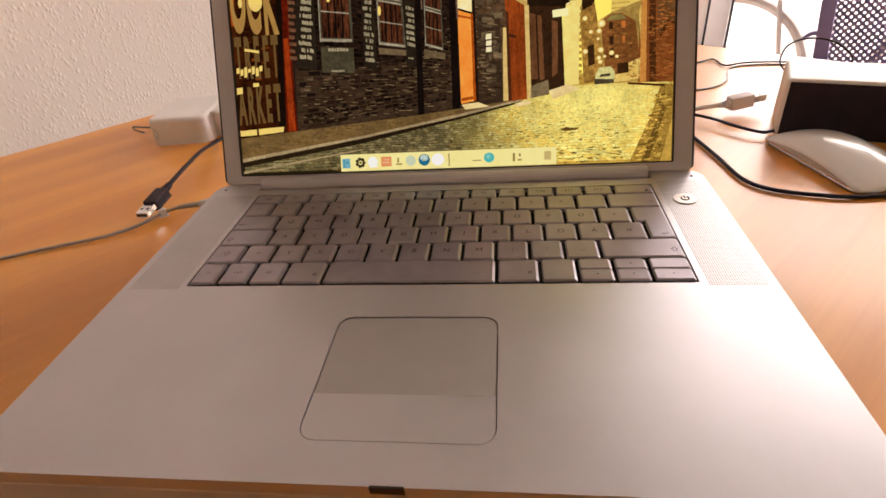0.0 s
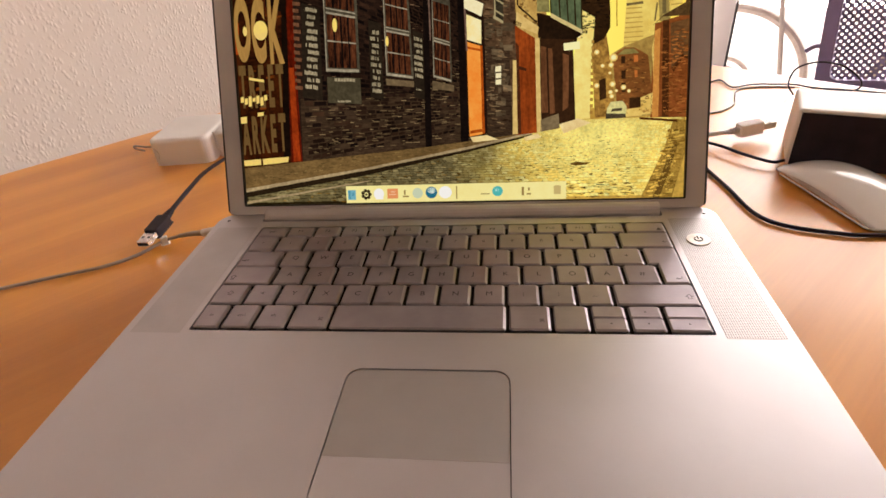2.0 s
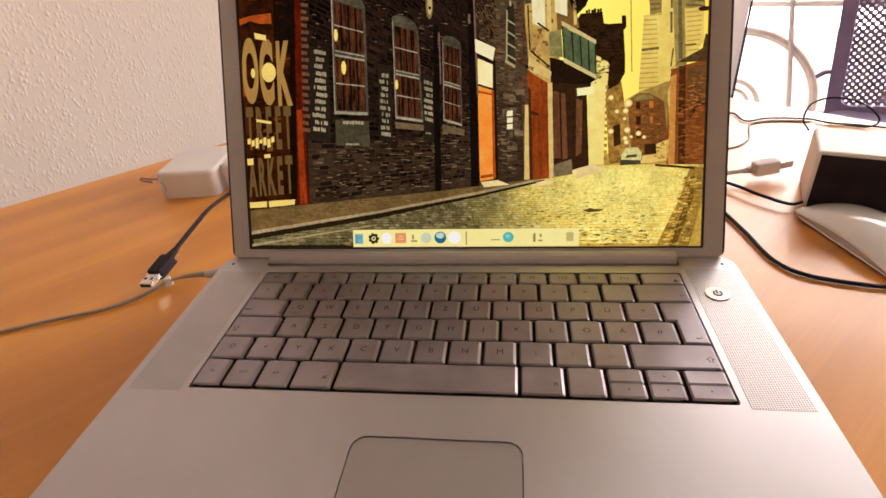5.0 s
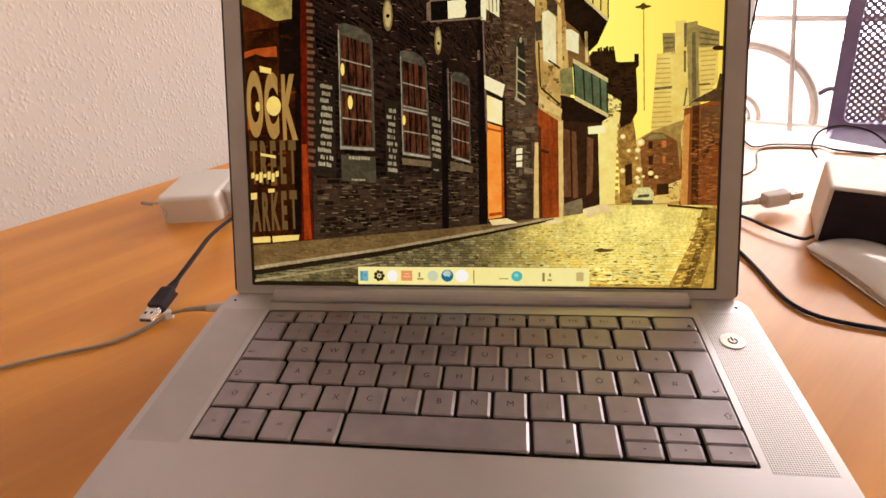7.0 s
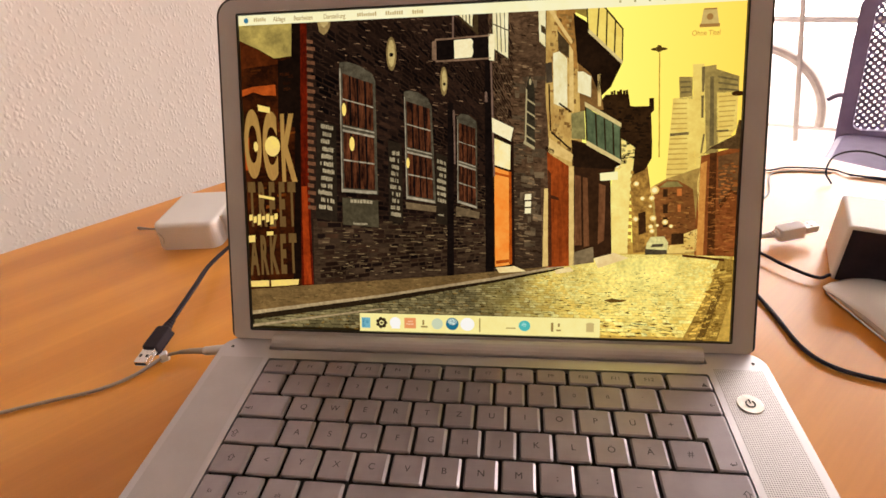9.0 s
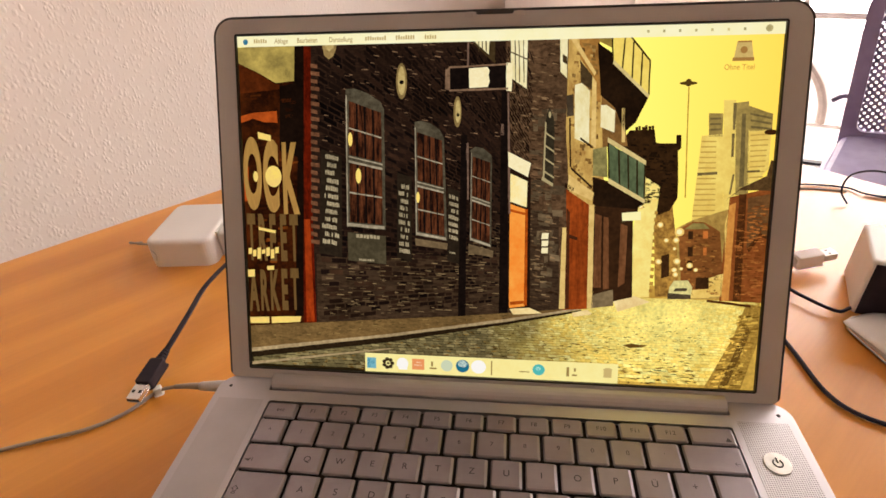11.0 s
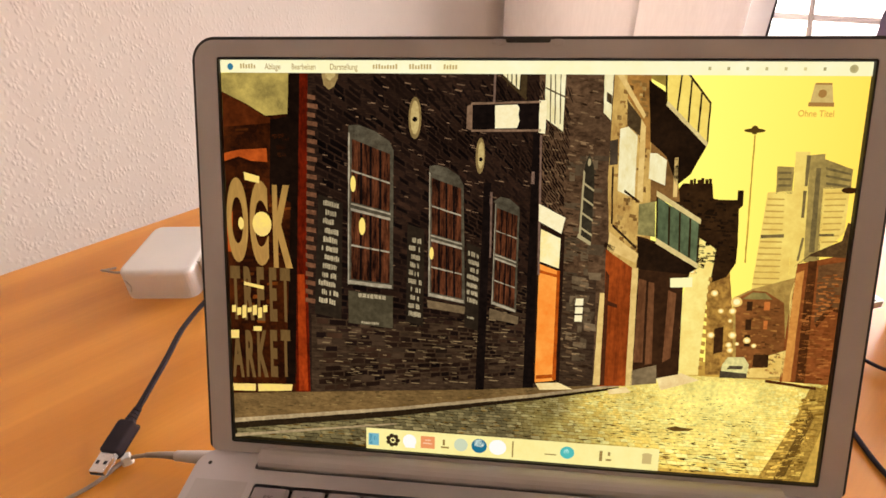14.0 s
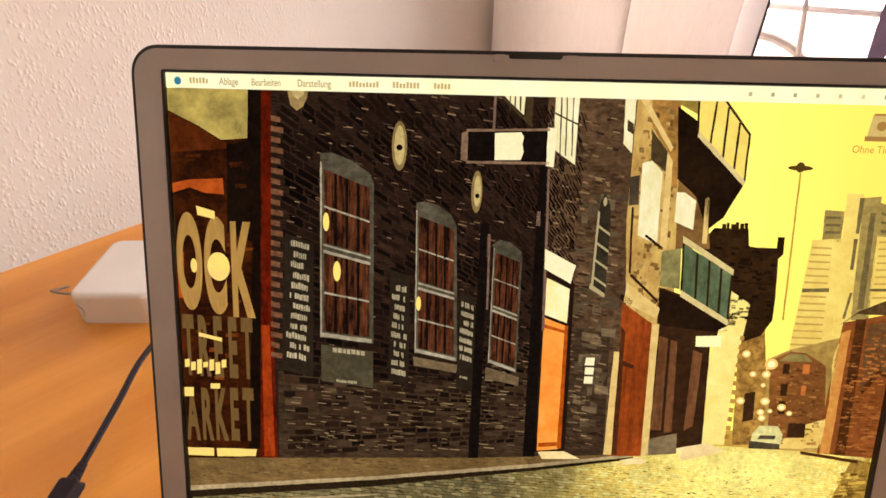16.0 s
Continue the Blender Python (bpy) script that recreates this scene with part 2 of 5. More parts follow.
structure("wall_west", box(-0.2, -4.2, 0.0, 0.0, 0.3, 2.5), WALLPAPER, "off-white woodchip wallpaper on a wall", ROOM, "wall")
# These two walls are never in view; their tone is invented.
structure("wall_south", box(0.0, -4.2, 0.0, 4.2, -4.0, 2.5), BOUNCE_WALL, "unseen wall, sand-coloured to dim and warm the bounce", ROOM, "wall")
structure("wall_east", box(4.0, -4.0, 0.0, 4.2, 0.3, 2.5), BOUNCE_WALL, "unseen side wall, sand-coloured to dim and warm the bounce", ROOM, "wall")
bm = box(0.0, 0.0, 0.0, WX0, 0.3, 2.5)
box(WX1, 0.0, 0.0, 4.0, 0.3, 2.5, bm=bm)
box(WX0, 0.0, 0.0, WX1, 0.3, WZ0, bm=bm)
box(WX0, 0.0, WZ1, WX1, 0.3, 2.5, bm=bm)
structure("wall_north", bm, WALLPAPER, "window wall with one wide opening", ROOM, "wall")

win = tagged(thing("window_1", ROOM @ pose(WX0, 0.1, WZ0), "white framed tall daylit window with an added pane behind the curtain", "window"), kind="structure")
FR = 0.065
# First hole: the added pane; second: the window in view.
part("window_frame", plate([(WX0, WZ0), (WX1, WZ0), (WX1, WZ1), (WX0, WZ1)], [[(x0, WZ0 + FR), (x1, WZ0 + FR), (x1, WZ1 - FR), (x0, WZ1 - FR)] for x0, x1 in ((WX0 + FR, WXM), (WXM + FR, WX1 - FR))], -0.03, 0.03), PAINT, win, "", ROOM @ pose(0, 0.10, 0, 90, 0, 0))
for x0, x1 in ((WX0 + FR, WXM), (WXM + FR, WX1 - FR)):
    part("gasket", plate([(x0 + 0.001, WZ0 + FR + 0.001), (x1 - 0.001, WZ0 + FR + 0.001), (x1 - 0.001, WZ1 - FR - 0.001), (x0 + 0.001, WZ1 - FR - 0.001)],
         [[(x0 + 0.009, WZ0 + FR + 0.009), (x1 - 0.009, WZ0 + FR + 0.009), (x1 - 0.009, WZ1 - FR - 0.009), (x0 + 0.009, WZ1 - FR - 0.009)]], -0.012, 0.012), DARK, win, "dark rubber glazing gasket", ROOM @ pose(0, 0.10, 0, 90, 0, 0))
part("window_sill", box(WX0 - 0.05, -0.12, WZ0 - 0.03, WX1 + 0.05, 0.0, WZ0 - 0.002, 0.006), PAINT, win, "", ROOM)

structure("backdrop", box(-6, 4.6, -2, 9, 4.65, 7), glowing("hazy_daylight", (1.0, 0.865, 0.805), BACKDROP_STRENGTH), "bright hazy daylight outside the window", ROOM)
structure("ground", box(-6, 0.3, -0.3, 9, 4.6, -0.2), material("pale_paving", (0.5, 0.47, 0.43), 0.8, 0, (0.42, 0.39, 0.36), 5), "pale paving outside the window", ROOM)


def curtain():
    c = thing("curtain", ROOM @ pose(0.3, -0.06, 2.3), "plain off-white curtain drawn aside beside the window", "curtain")
    bm = bmesh.new()
    fold = ((0.004, -0.015), (0.02, -0.085), (0.06, -0.135), (0.105, -0.155), (0.25, -0.150), (0.47, -0.130), (0.482, -0.095), (0.56, -0.115), (0.64, -0.120), (0.69, -0.095), (0.73, -0.06), (0.79, -0.035))
    cols = [[bm.verts.new((p.x + 0.006 * math.sin(9 * p.x + k), p.y * (0.8 + 0.06 * k), z)) for k, z in enumerate((0.03, 0.7, 1.3, 1.8, 2.32))] for p in spline([(x, y, 0) for x, y in fold], 6)]
    for a, b in zip(cols, cols[1:]):
        for k in range(4):
            bm.faces.new((a[k], b[k], b[k + 1], a[k + 1]))
    ob = part("curtain_cloth", bm, CLOTH, c, "", ROOM, True)
    so = ob.modifiers.new("thickness", "SOLIDIFY")
    so.thickness = 0.002
    part("curtain_rod", tube([(-0.0, -0.06, 2.34), (2.0, -0.06, 2.34), (3.3, -0.06, 2.34)], 0.012, steps=1), PAINT, c, "", ROOM)


# Passes daylight from the added pane, so the cloth looks brighter.
translucent(CLOTH)
curtain()


def grille():
    g = thing("window_grille", ROOM @ pose(1.0, 0.5, 0), "brown wrought iron grille with curved bars outside the window", "window grille")
    for z in (0.215, 0.620):
        part("rail", tube([(0.5, 0.43, z), (2, 0.43, z), (3.6, 0.43, z)], 0.008 if z < 0.5 else 0.012, 8, 1), RAIL, g, "", ROOM)
    for k in range(5):
        x = 1.10 + k * 0.41
        part("upright", tube([(x, 0.42, 0.16), (x - 0.16, 0.42, 1.0), (x - 0.42, 0.42, 2.3)], 0.0095, 8, 1), IRON, g, "", ROOM)
    for k in range(3):
        x = 0.865 + k * 0.82
        for r, w in ((0.305, 0.017), (0.11, 0.010), (0.075, 0.008)):
            part("arch", tube([(x - r * math.cos(math.pi * i / 12), 0.44, 0.215 + r * math.sin(math.pi * i / 12)) for i in range(13)], w, 8, 3), IRON, g, "", ROOM)


grille()


def office_chair():
    base = pose(1.078, 1.225, 0, 0, 0, -33)
    c = thing("office_chair", base, "office chair with a perforated mesh backrest, glare tinting it purple-grey", "chair")
    tilt = base @ pose(0.0, 0, 0.345, 90, 0, 0) @ pose(0, 0, 0, 0, 0, 6)
    part("back_frame", plate(outline(-0.23, 0.0, 0.23, 0.505, 0.045), [outline(-0.198, 0.165, 0.198, 0.470, 0.02), outline(-0.165, 0.045, 0.165, 0.125, 0.015)], -0.018, 0.018), CHAIR, c, "", tilt)
    bm = bmesh.new()
    nx, ny, p = 47, 36, 0.0086
    for i in range(nx):
        for j in range(ny):
            x, y = -0.202 + i * p, 0.162 + j * p
            o = [bm.verts.new((x + a, y + b, 0)) for a, b in ((0, 0), (p, 0), (p, p), (0, p))]
            if (i + j) % 2:
                bm.faces.new(o)
                continue
            h = [bm.verts.new((x + p / 2 + 0.40 * p * math.cos(a), y + p / 2 + 0.40 * p * math.sin(a), 0)) for a in (math.radians(q) for q in (225, 270, 315, 0, 45, 90, 135, 180))]
            for k in range(4):
                bm.faces.new((o[k], o[(k + 1) % 4], h[(2 * k + 2) % 8], h[2 * k + 1], h[2 * k]))
    part("back_mesh", bm, CHAIR, c, "perforated mesh panel", tilt)
    part("seat", slab(-0.24, -0.46, 0.24, 0.0, 0.06, 0.42, 0.48, 0.015), CHAIR, c, "", base)
    part("gas_column", tube([(0, -0.22, 0.08), (0, -0.22, 0.25), (0, -0.22, 0.42)], 0.025, 12, 1), CHAIR, c, "", base)
    for k in range(5):
        a = 2 * math.pi * k / 5 + 0.3
        part("foot", tube([(0, -0.22, 0.09), (0.15 * math.cos(a), -0.22 + 0.15 * math.sin(a), 0.075), (0.3 * math.cos(a), -0.22 + 0.3 * math.sin(a), 0.03)], (0.022, 0.028), 8, 3), CHAIR, c, "", base)
    part("lever", tube([(-0.22, 0.0, 0.565), (-0.262, -0.01, 0.572), (-0.285, -0.01, 0.556)], 0.006, 8, 4), CHAIR, c, "", base)


office_chair()

# ---- the desk ----
DESK_POSE = pose(0.023, 0.864, 0, 0, 0, -43)      # origin: far corner; x along the far edge, y outwards
desk = thing("desk", DESK_POSE, "beech wood laminate desk with a glossy lacquered top", "desk")
part("desk_top", box(0, -1.12, DESK - 0.028, 1.7, 0, DESK, 0.003, 2), WOOD, desk, "", DESK_POSE)
for x in (0.06, 1.64):
    for y in (-1.06, -0.06):
        part("leg", box(x - 0.025, y - 0.025, 0, x + 0.025, y + 0.025, DESK - 0.028, 0.004), CHROME, desk, "", DESK_POSE)

# ---- the laptop ----
BX, BY0, BY1 = 0.178, -0.1165, 0.1335
laptop = thing("laptop", (0, 0, DESK), "open silver aluminium laptop showing a street picture on the desk", "laptop")
KX0, KX1, KY0, KY1 = -0.1394, 0.1411, 0.0028, 0.1137      # keyboard well
TPX0, TPX1, TPY0, TPM, TPY1 = -0.0400, 0.0386, -0.0972, -0.0735, -0.0241



def pad(x0, y0, x1, y1, radii, z0, z1):
    """A plate with its own corner radius at the near and at the far side."""
    lo, hi = outline(x0, y0, x1, y1, radii[0]), outline(x0, y0, x1, y1, radii[1])
    n = len(lo) // 4
    return plate(lo[:n] + hi[n:3 * n] + lo[3 * n:], (), z0, z1)


part("bottom_case", slab(-BX + 0.001, BY0 + 0.001, BX - 0.001, BY1 - 0.001, 0.011, DESK + 0.0025, TOP - 0.0075, 0.002), ALU_LID, laptop)
part("seam", slab(-BX + 0.002, BY0 + 0.002, BX - 0.002, BY1 - 0.002, 0.010, TOP - 0.0075, TOP - 0.0065), DARK, laptop, "dark seam round the case")
part("top_case", plate(outline(-BX, BY0, BX, BY1, 0.012, 8), [outline(KX0, KY0, KX1, KY1, 0.0015, 2), outline(TPX0 - 0.0005, TPY0 - 0.0005, TPX1 + 0.0005, TPY1 + 0.0005, 0.0075, 5),
     outline(-0.1430, 0.1222, 0.1430, 0.1325, 0.001, 1)], TOP - 0.0065, TOP), ALU, laptop, "bead-blasted aluminium palm rest and keyboard surround")
part("keyboard_tray", box(KX0 + 0.0003, KY0 + 0.0003, TOP - 0.0060, KX1 - 0.0003, KY1 - 0.0003, TOP - 0.0035), WELL, laptop, "black keyboard tray")
part("trackpad", pad(TPX0, TPM + 0.00012, TPX1, TPY1, (0.0003, 0.0068), TOP - 0.004, TOP - 0.0005), PAD, laptop, "smooth silver trackpad")
part("trackpad_button", pad(TPX0, TPY0, TPX1, TPM - 0.00012, (0.0068, 0.0003), TOP - 0.004, TOP - 0.0003), ALU, laptop, "wide silver button below the trackpad")
part("hinge_groove", box(-0.1428, 0.1224, TOP - 0.0060, 0.1428, 0.1323, TOP - 0.0045), WELL, laptop, "dark hinge groove")
part("latch_notch", box(-0.0065, BY0 - 0.0004, TOP - 0.004, 0.0065, BY0 + 0.0006, TOP + 0.0001, 0.0002, 1), DARK, laptop, "dark lid latch notch")
part("hinge_bar", tube([(-0.1412, 0.1293, TOP + 0.0002), (0, 0.1293, TOP + 0.0002), (0.1412, 0.1293, TOP + 0.0002)], 0.0060, 16, 1), ALU_LID, laptop, "round hinge bar", smooth=False)
for x in (-0.15, 0.15):
    for y in (-0.095, 0.105):
        part("rubber_foot", slab(x - 0.007, y - 0.007, x + 0.007, y + 0.007, 0.0069, DESK, DESK + 0.0027), DARK, laptop)
for x in (-0.1700, 0.1700):
    part("screw", slab(x - 0.0011, 0.1229, x + 0.0011, 0.1251, 0.00105, TOP - 0.001, TOP + 0.0002), DARK, laptop, "tiny dark screw")


def speaker_metal():
    """Perforated aluminium: rows of small dark holes."""
    m = material("speaker_grille_metal", (0.50, 0.48, 0.47), 0.45, 0.75)
    nodes, links = m.node_tree.nodes, m.node_tree.links
    co = next(n for n in nodes if n.type == "TEX_COORD")
    v = nodes.new("ShaderNodeTexVoronoi")
    v.inputs["Scale"].default_value = 840
    v.inputs["Randomness"].default_value = 0.0
    mp = nodes.new("ShaderNodeMapping")
    mp.inputs["Rotation"].default_value = (0, 0, 0)
    ramp = nodes.new("ShaderNodeValToRGB")
    ramp.color_ramp.elements[0].position, ramp.color_ramp.elements[1].position = 0.26, 0.42
    ramp.color_ramp.elements[0].color, ramp.color_ramp.elements[1].color = (0.21, 0.20, 0.205, 1), (0.58, 0.56, 0.57, 1)
    links.new(co.outputs["Object"], mp.inputs["Vector"])
    flat = nodes.new("ShaderNodeVectorMath")
    flat.operation = "MULTIPLY"
    flat.inputs[1].default_value = (1, 1, 0)
    links.new(mp.outputs[0], flat.inputs[0])
    links.new(flat.outputs[0], v.inputs["Vector"])
    links.new(v.outputs["Distance"], ramp.inputs["Fac"])
    links.new(ramp.outputs["Color"], nodes["Principled BSDF"].inputs["Base Color"])
    return m


GRILLE = speaker_metal()
part("speaker_grille", box(0.1452, 0.0005, TOP - 0.001, 0.1735, 0.1180, TOP + 0.00012), GRILLE, laptop, "perforated speaker grille")
part("speaker_grille", box(-0.1735, 0.0005, TOP - 0.001, -0.1433, 0.1140, TOP + 0.00008), SPEAKER, laptop, "finely perforated speaker cover")
btn = part("power_button", slab(0.1500, 0.0840, 0.1640, 0.0975, 0.0067, TOP, TOP + 0.0008, 0.0002, 10), BUTTON, laptop, "round pale metal power button", smooth=False)
bm = tube([(0.1570 + 0.0024 * math.sin(radians(40 + 280 * i / 12)), 0.0907 + 0.0024 * math.cos(radians(40 + 280 * i / 12)), TOP + 0.0009) for i in range(13)], 0.0004, 6, 1)
tube([(0.1570, 0.0910, TOP + 0.0009), (0.1570, 0.0925, TOP + 0.0009), (0.1570, 0.0940, TOP + 0.0009)], 0.0004, 6, 1, bm)
part("power_mark", bm, DARK, btn)

# keys: row front and back edges, then the gaps between keys along the row
ROW_Y = (0.0046, 0.0255, 0.0448, 0.0638, 0.0820, 0.1002, 0.1128)
ROW_X = (
    (-0.1400, -0.1228, -0.1040, -0.0845, -0.0605, 0.0375, 0.0610, 0.0812, 0.1004, 0.1189, 0.1410),
    (-0.1400, -0.1184, -0.0989, -0.0789, -0.0595, -0.0405, -0.0210, -0.0018, 0.0174, 0.0367, 0.0561, 0.0758, 0.0958, 0.1410),
    (-0.1400, -0.1079, -0.0887, -0.0689, -0.0492, -0.0303, -0.0115, 0.0075, 0.0267, 0.0460, 0.0657, 0.0854, 0.1050, 0.1254),
    (-0.1400, -0.1105, -0.0908, -0.0719, -0.0537, -0.0350, -0.0165, 0.0024, 0.0212, 0.0400, 0.0594, 0.0794, 0.0996, 0.1199),
    (-0.1400, -0.1206, -0.1004, -0.0815, -0.0630, -0.0440, -0.0250, -0.0062, 0.0125, 0.0314, 0.0500, 0.0689, 0.0883, 0.1082, 0.1410),
    (-0.1400, -0.1180, -0.0980, -0.0785, -0.0592, -0.0400, -0.0206, -0.0014, 0.0179, 0.0370, 0.0565, 0.0758, 0.0950, 0.1147, 0.1410),
)
ROW_MARKS = (
    ("fn", "ctrl", "alt", "\u2318", "", "\u2318", "", "\u25c2", "", "\u25b8"),
    ("\u21e7", "<", "Y", "X", "C", "V", "B", "N", "M", ";", ":", "_", "\u21e7"),
    ("\u21ea", "A", "S", "D", "F", "G", "H", "J", "K", "L", "\u00d6", "\u00c4", "#"),
    ("\u21e5", "Q", "W", "E", "R", "T", "Z", "U", "I", "O", "P", "\u00dc", "+"),
    ("^", "1", "2", "3", "4", "5", "6", "7", "8", "9", "0", "\u00df", "\u00b4", "\u2190"),
    ("esc", "F1", "F2", "F3", "F4", "F5", "F6", "F7", "F8", "F9", "F10", "F11", "F12", "\u25b2"),
)
GAP = 0.0013


def key_cap(x0, y0, x1, y1, extra=None):
    """A low key cap: slightly dished top, sloped flanks."""
    bm = bmesh.new()
    base = outline(x0, y0, x1, y1, 0.0008, 2)
    top = outline(x0 + 0.0008, y0 + 0.0007, x1 - 0.0015, y1 - 0.0005, 0.0007, 2)
    foot = outline(x0 + 0.0012, y0 + 0.0014, x1 - 0.0010, y1 - 0.0008, 0.0004, 2)
    rings = [[bm.verts.new((x, y, z)) for x, y in loop] for loop, z in ((foot, TOP - 0.0034), (base, TOP - 0.0005), (top, TOP + 0.0006))]
    cx, cy = (x0 + x1) / 2, (y0 + y1) / 2
    inner = [bm.verts.new((cx + (x - cx) * 0.6, cy + (y - cy) * 0.6, TOP + 0.00054)) for x, y in top]
    rings.append(inner)
    for a, b in zip(rings, rings[1:]):
        for k in range(len(a)):
            bm.faces.new((a[k - 1], a[k], b[k], b[k - 1]))
    bm.faces.new(inner)
    return bm


def legend(text, key, x, y, size):
    if not text:
        return
    cu = bpy.data.curves.new("key_legend", "FONT")
    cu.body, cu.size, cu.align_x, cu.align_y = text, size, "CENTER", "CENTER"
    cu.materials.append(LEGEND)
    ob = new("key_legend", cu)
    ob.parent = key
    ob.matrix_basis = pose(x, y, TOP + 0.0007)
    ob.matrix_parent_inverse = HOMES[key].inverted()


for r, (xs, marks) in enumerate(zip(ROW_X, ROW_MARKS)):
    y0, y1 = ROW_Y[r] + GAP * 0.6, ROW_Y[r + 1] - GAP * 0.6
    for i, mark in enumerate(marks):
        x0, x1 = xs[i] + GAP, xs[i + 1] - GAP * 0.4
        cx, cy = (x0 + x1) / 2, (y0 + y1) / 2
        if r == 0 and i >= 7:      # arrow keys are half high
            mid = cy
            k = part("key", key_cap(x0, y0, x1, mid - 0.0003), KEY, laptop)
            legend(("\u25c2", "\u25be", "\u25b8")[i - 7], k, cx, (y0 + mid) / 2, 0.0045)
            k = part("key", key_cap(x0, mid + 0.0003, x1, y1), KEY, laptop)
            legend(("", "\u25b4", "")[i - 7], k, cx, (y1 + mid) / 2, 0.0045)
            continue
        k = part("key", key_cap(x0, y0, x1, y1), KEY, laptop)
        one = len(mark) == 1
        wide = x1 - x0 > 0.0205
        lx = (x0 + 0.0045 if i == 0 else x1 - 0.0045) if wide and r != 2 or (wide and i == 0) else cx
        legend(mark, k, lx, cy - (0.0028 if wide else 0.0), 0.0054 if one and r in (1, 2, 3) else 0.0040 if r else 0.0034)
# tall return key, over two rows
def step_cap(x0, x1, xs, y0, ym, y1):
    """The return key: its upper half reaches further to the side, down to ym."""
    def line(left, front, right, back):
        return [(x0 + left, y0 + front), (x1 - right, y0 + front), (x1 - right, y1 - back), (xs + left, y1 - back), (xs + left, ym + front), (x0 + left, ym + front)]
    bm = bmesh.new()
    rings = [[bm.verts.new((x, y, z)) for x, y in line(*inset)] for inset, z in (((0.0012, 0.0014, 0.0010, 0.0008), TOP - 0.0034), ((0, 0, 0, 0), TOP - 0.0005), ((0.0008, 0.0007, 0.0015, 0.0005), TOP + 0.0006))]
    for lower, upper in zip(rings, rings[1:]):
        for k in range(6):
            bm.faces.new((lower[k - 1], lower[k], upper[k], upper[k - 1]))
    bm.faces.new(rings[-1])
    return bm


bm = step_cap(ROW_X[2][-1] + GAP, 0.1406, ROW_X[3][-1] + GAP, ROW_Y[2] + GAP * 0.6, ROW_Y[3] + GAP * 0.6, ROW_Y[4] - GAP * 0.6)
ret = part("key", bm, KEY, laptop, "tall return key")
legend("\u21b5", ret, 0.135, ROW_Y[2] + 0.0045, 0.0045)

# lid: local x along the hinge, y up the lid, z towards the viewer
LID = pose(0, 0.1361, 0.7872) @ Matrix(((1, 0, 0, 0), (0, math.sin(0.4416), -math.cos(0.4416), 0), (0, math.cos(0.4416), math.sin(0.4416), 0), (0, 0, 0, 1)))
SW, SB, SH = 0.1592, -0.0025, 0.2124          # half width, foot and height of the picture
LW, LT = 0.1722, 0.2195


def lid_line(grow, foot, radius=0.011):
    """Outline of the lid: rounded above, nearly square at the hinge."""
    lo, hi = outline(-LW - grow, foot, LW + grow, LT + grow, 0.003, 8), outline(-LW - grow, foot, LW + grow, LT + grow, radius, 8)
    n = len(lo) // 4
    return lo[:n] + hi[n:3 * n] + lo[3 * n:]


lid = part("lid", plate(lid_line(0, -0.0095), [outline(-SW - 0.0011, SB - 0.0011, SW + 0.0011, SB + SH + 0.0011, 0.0008, 1)], -0.0030, 0.0), ALU_LID, laptop, "aluminium bezel round the screen", LID)
part("lid_back", plate(lid_line(0.0012, -0.0090, 0.012), (), -0.0085, -0.0031), ALU_LID, laptop, "aluminium lid shell", LID)
part("lid_gasket", plate(lid_line(0.0016, -0.0085, 0.0124), [lid_line(-0.0002, -0.0080, 0.0108)], -0.0031, -0.0006), DARK, laptop, "dark rubber rim round the lid", LID)
part("screen_gasket", plate(outline(-SW - 0.0010, SB - 0.0010, SW + 0.0010, SB + SH + 0.0010, 0.0008, 1), [outline(-SW, SB, SW, SB + SH, 0.0003, 1)], -0.0029, -0.0002), DARK, laptop, "black line round the screen", LID)
part("lid_latch", slab(-0.0108, LT - 0.0015, 0.0108, LT + 0.0008, 0.001, -0.0004, 0.0004, 0.0002), DARK, laptop, "dark lid latch slot", LID)
for x in (-0.0145, 0.0145):
    part("latch_bump", slab(x - 0.0028, LT - 0.0028, x + 0.0028, LT, 0.0012, -0.0004, 0.0006, 0.0003), ALU_LID, laptop, "", LID)

# ---- the picture on the screen ----
# Places on the screen in hundredths of its width and height, from its lower left corner.


def dappled(nodes, links, co, colour, low=0.74, high=1.22, scale=42):
    """Uneven brightness of a photograph, at a broad and a fine scale."""
    out = colour
    for s, lo, hi in ((scale, low, high), (scale * 9, 0.82, 1.18)):
        n, mr, mul = nodes.new("ShaderNodeTexNoise"), nodes.new("ShaderNodeMapRange"), nodes.new("ShaderNodeVectorMath")
        n.inputs["Scale"].default_value, n.inputs["Detail"].default_value = s, 3
        mr.inputs["From Min"].default_value, mr.inputs["From Max"].default_value = 0.3, 0.7
        mr.inputs["To Min"].default_value, mr.inputs["To Max"].default_value = lo, hi
        mul.operation = "SCALE"
        links.new(co.outputs["Object"], n.inputs["Vector"])
        links.new(n.outputs["Fac"], mr.inputs["Value"])
        links.new(out, mul.inputs[0])
        links.new(mr.outputs[0], mul.inputs["Scale"])
        out = mul.outputs[0]
    return out


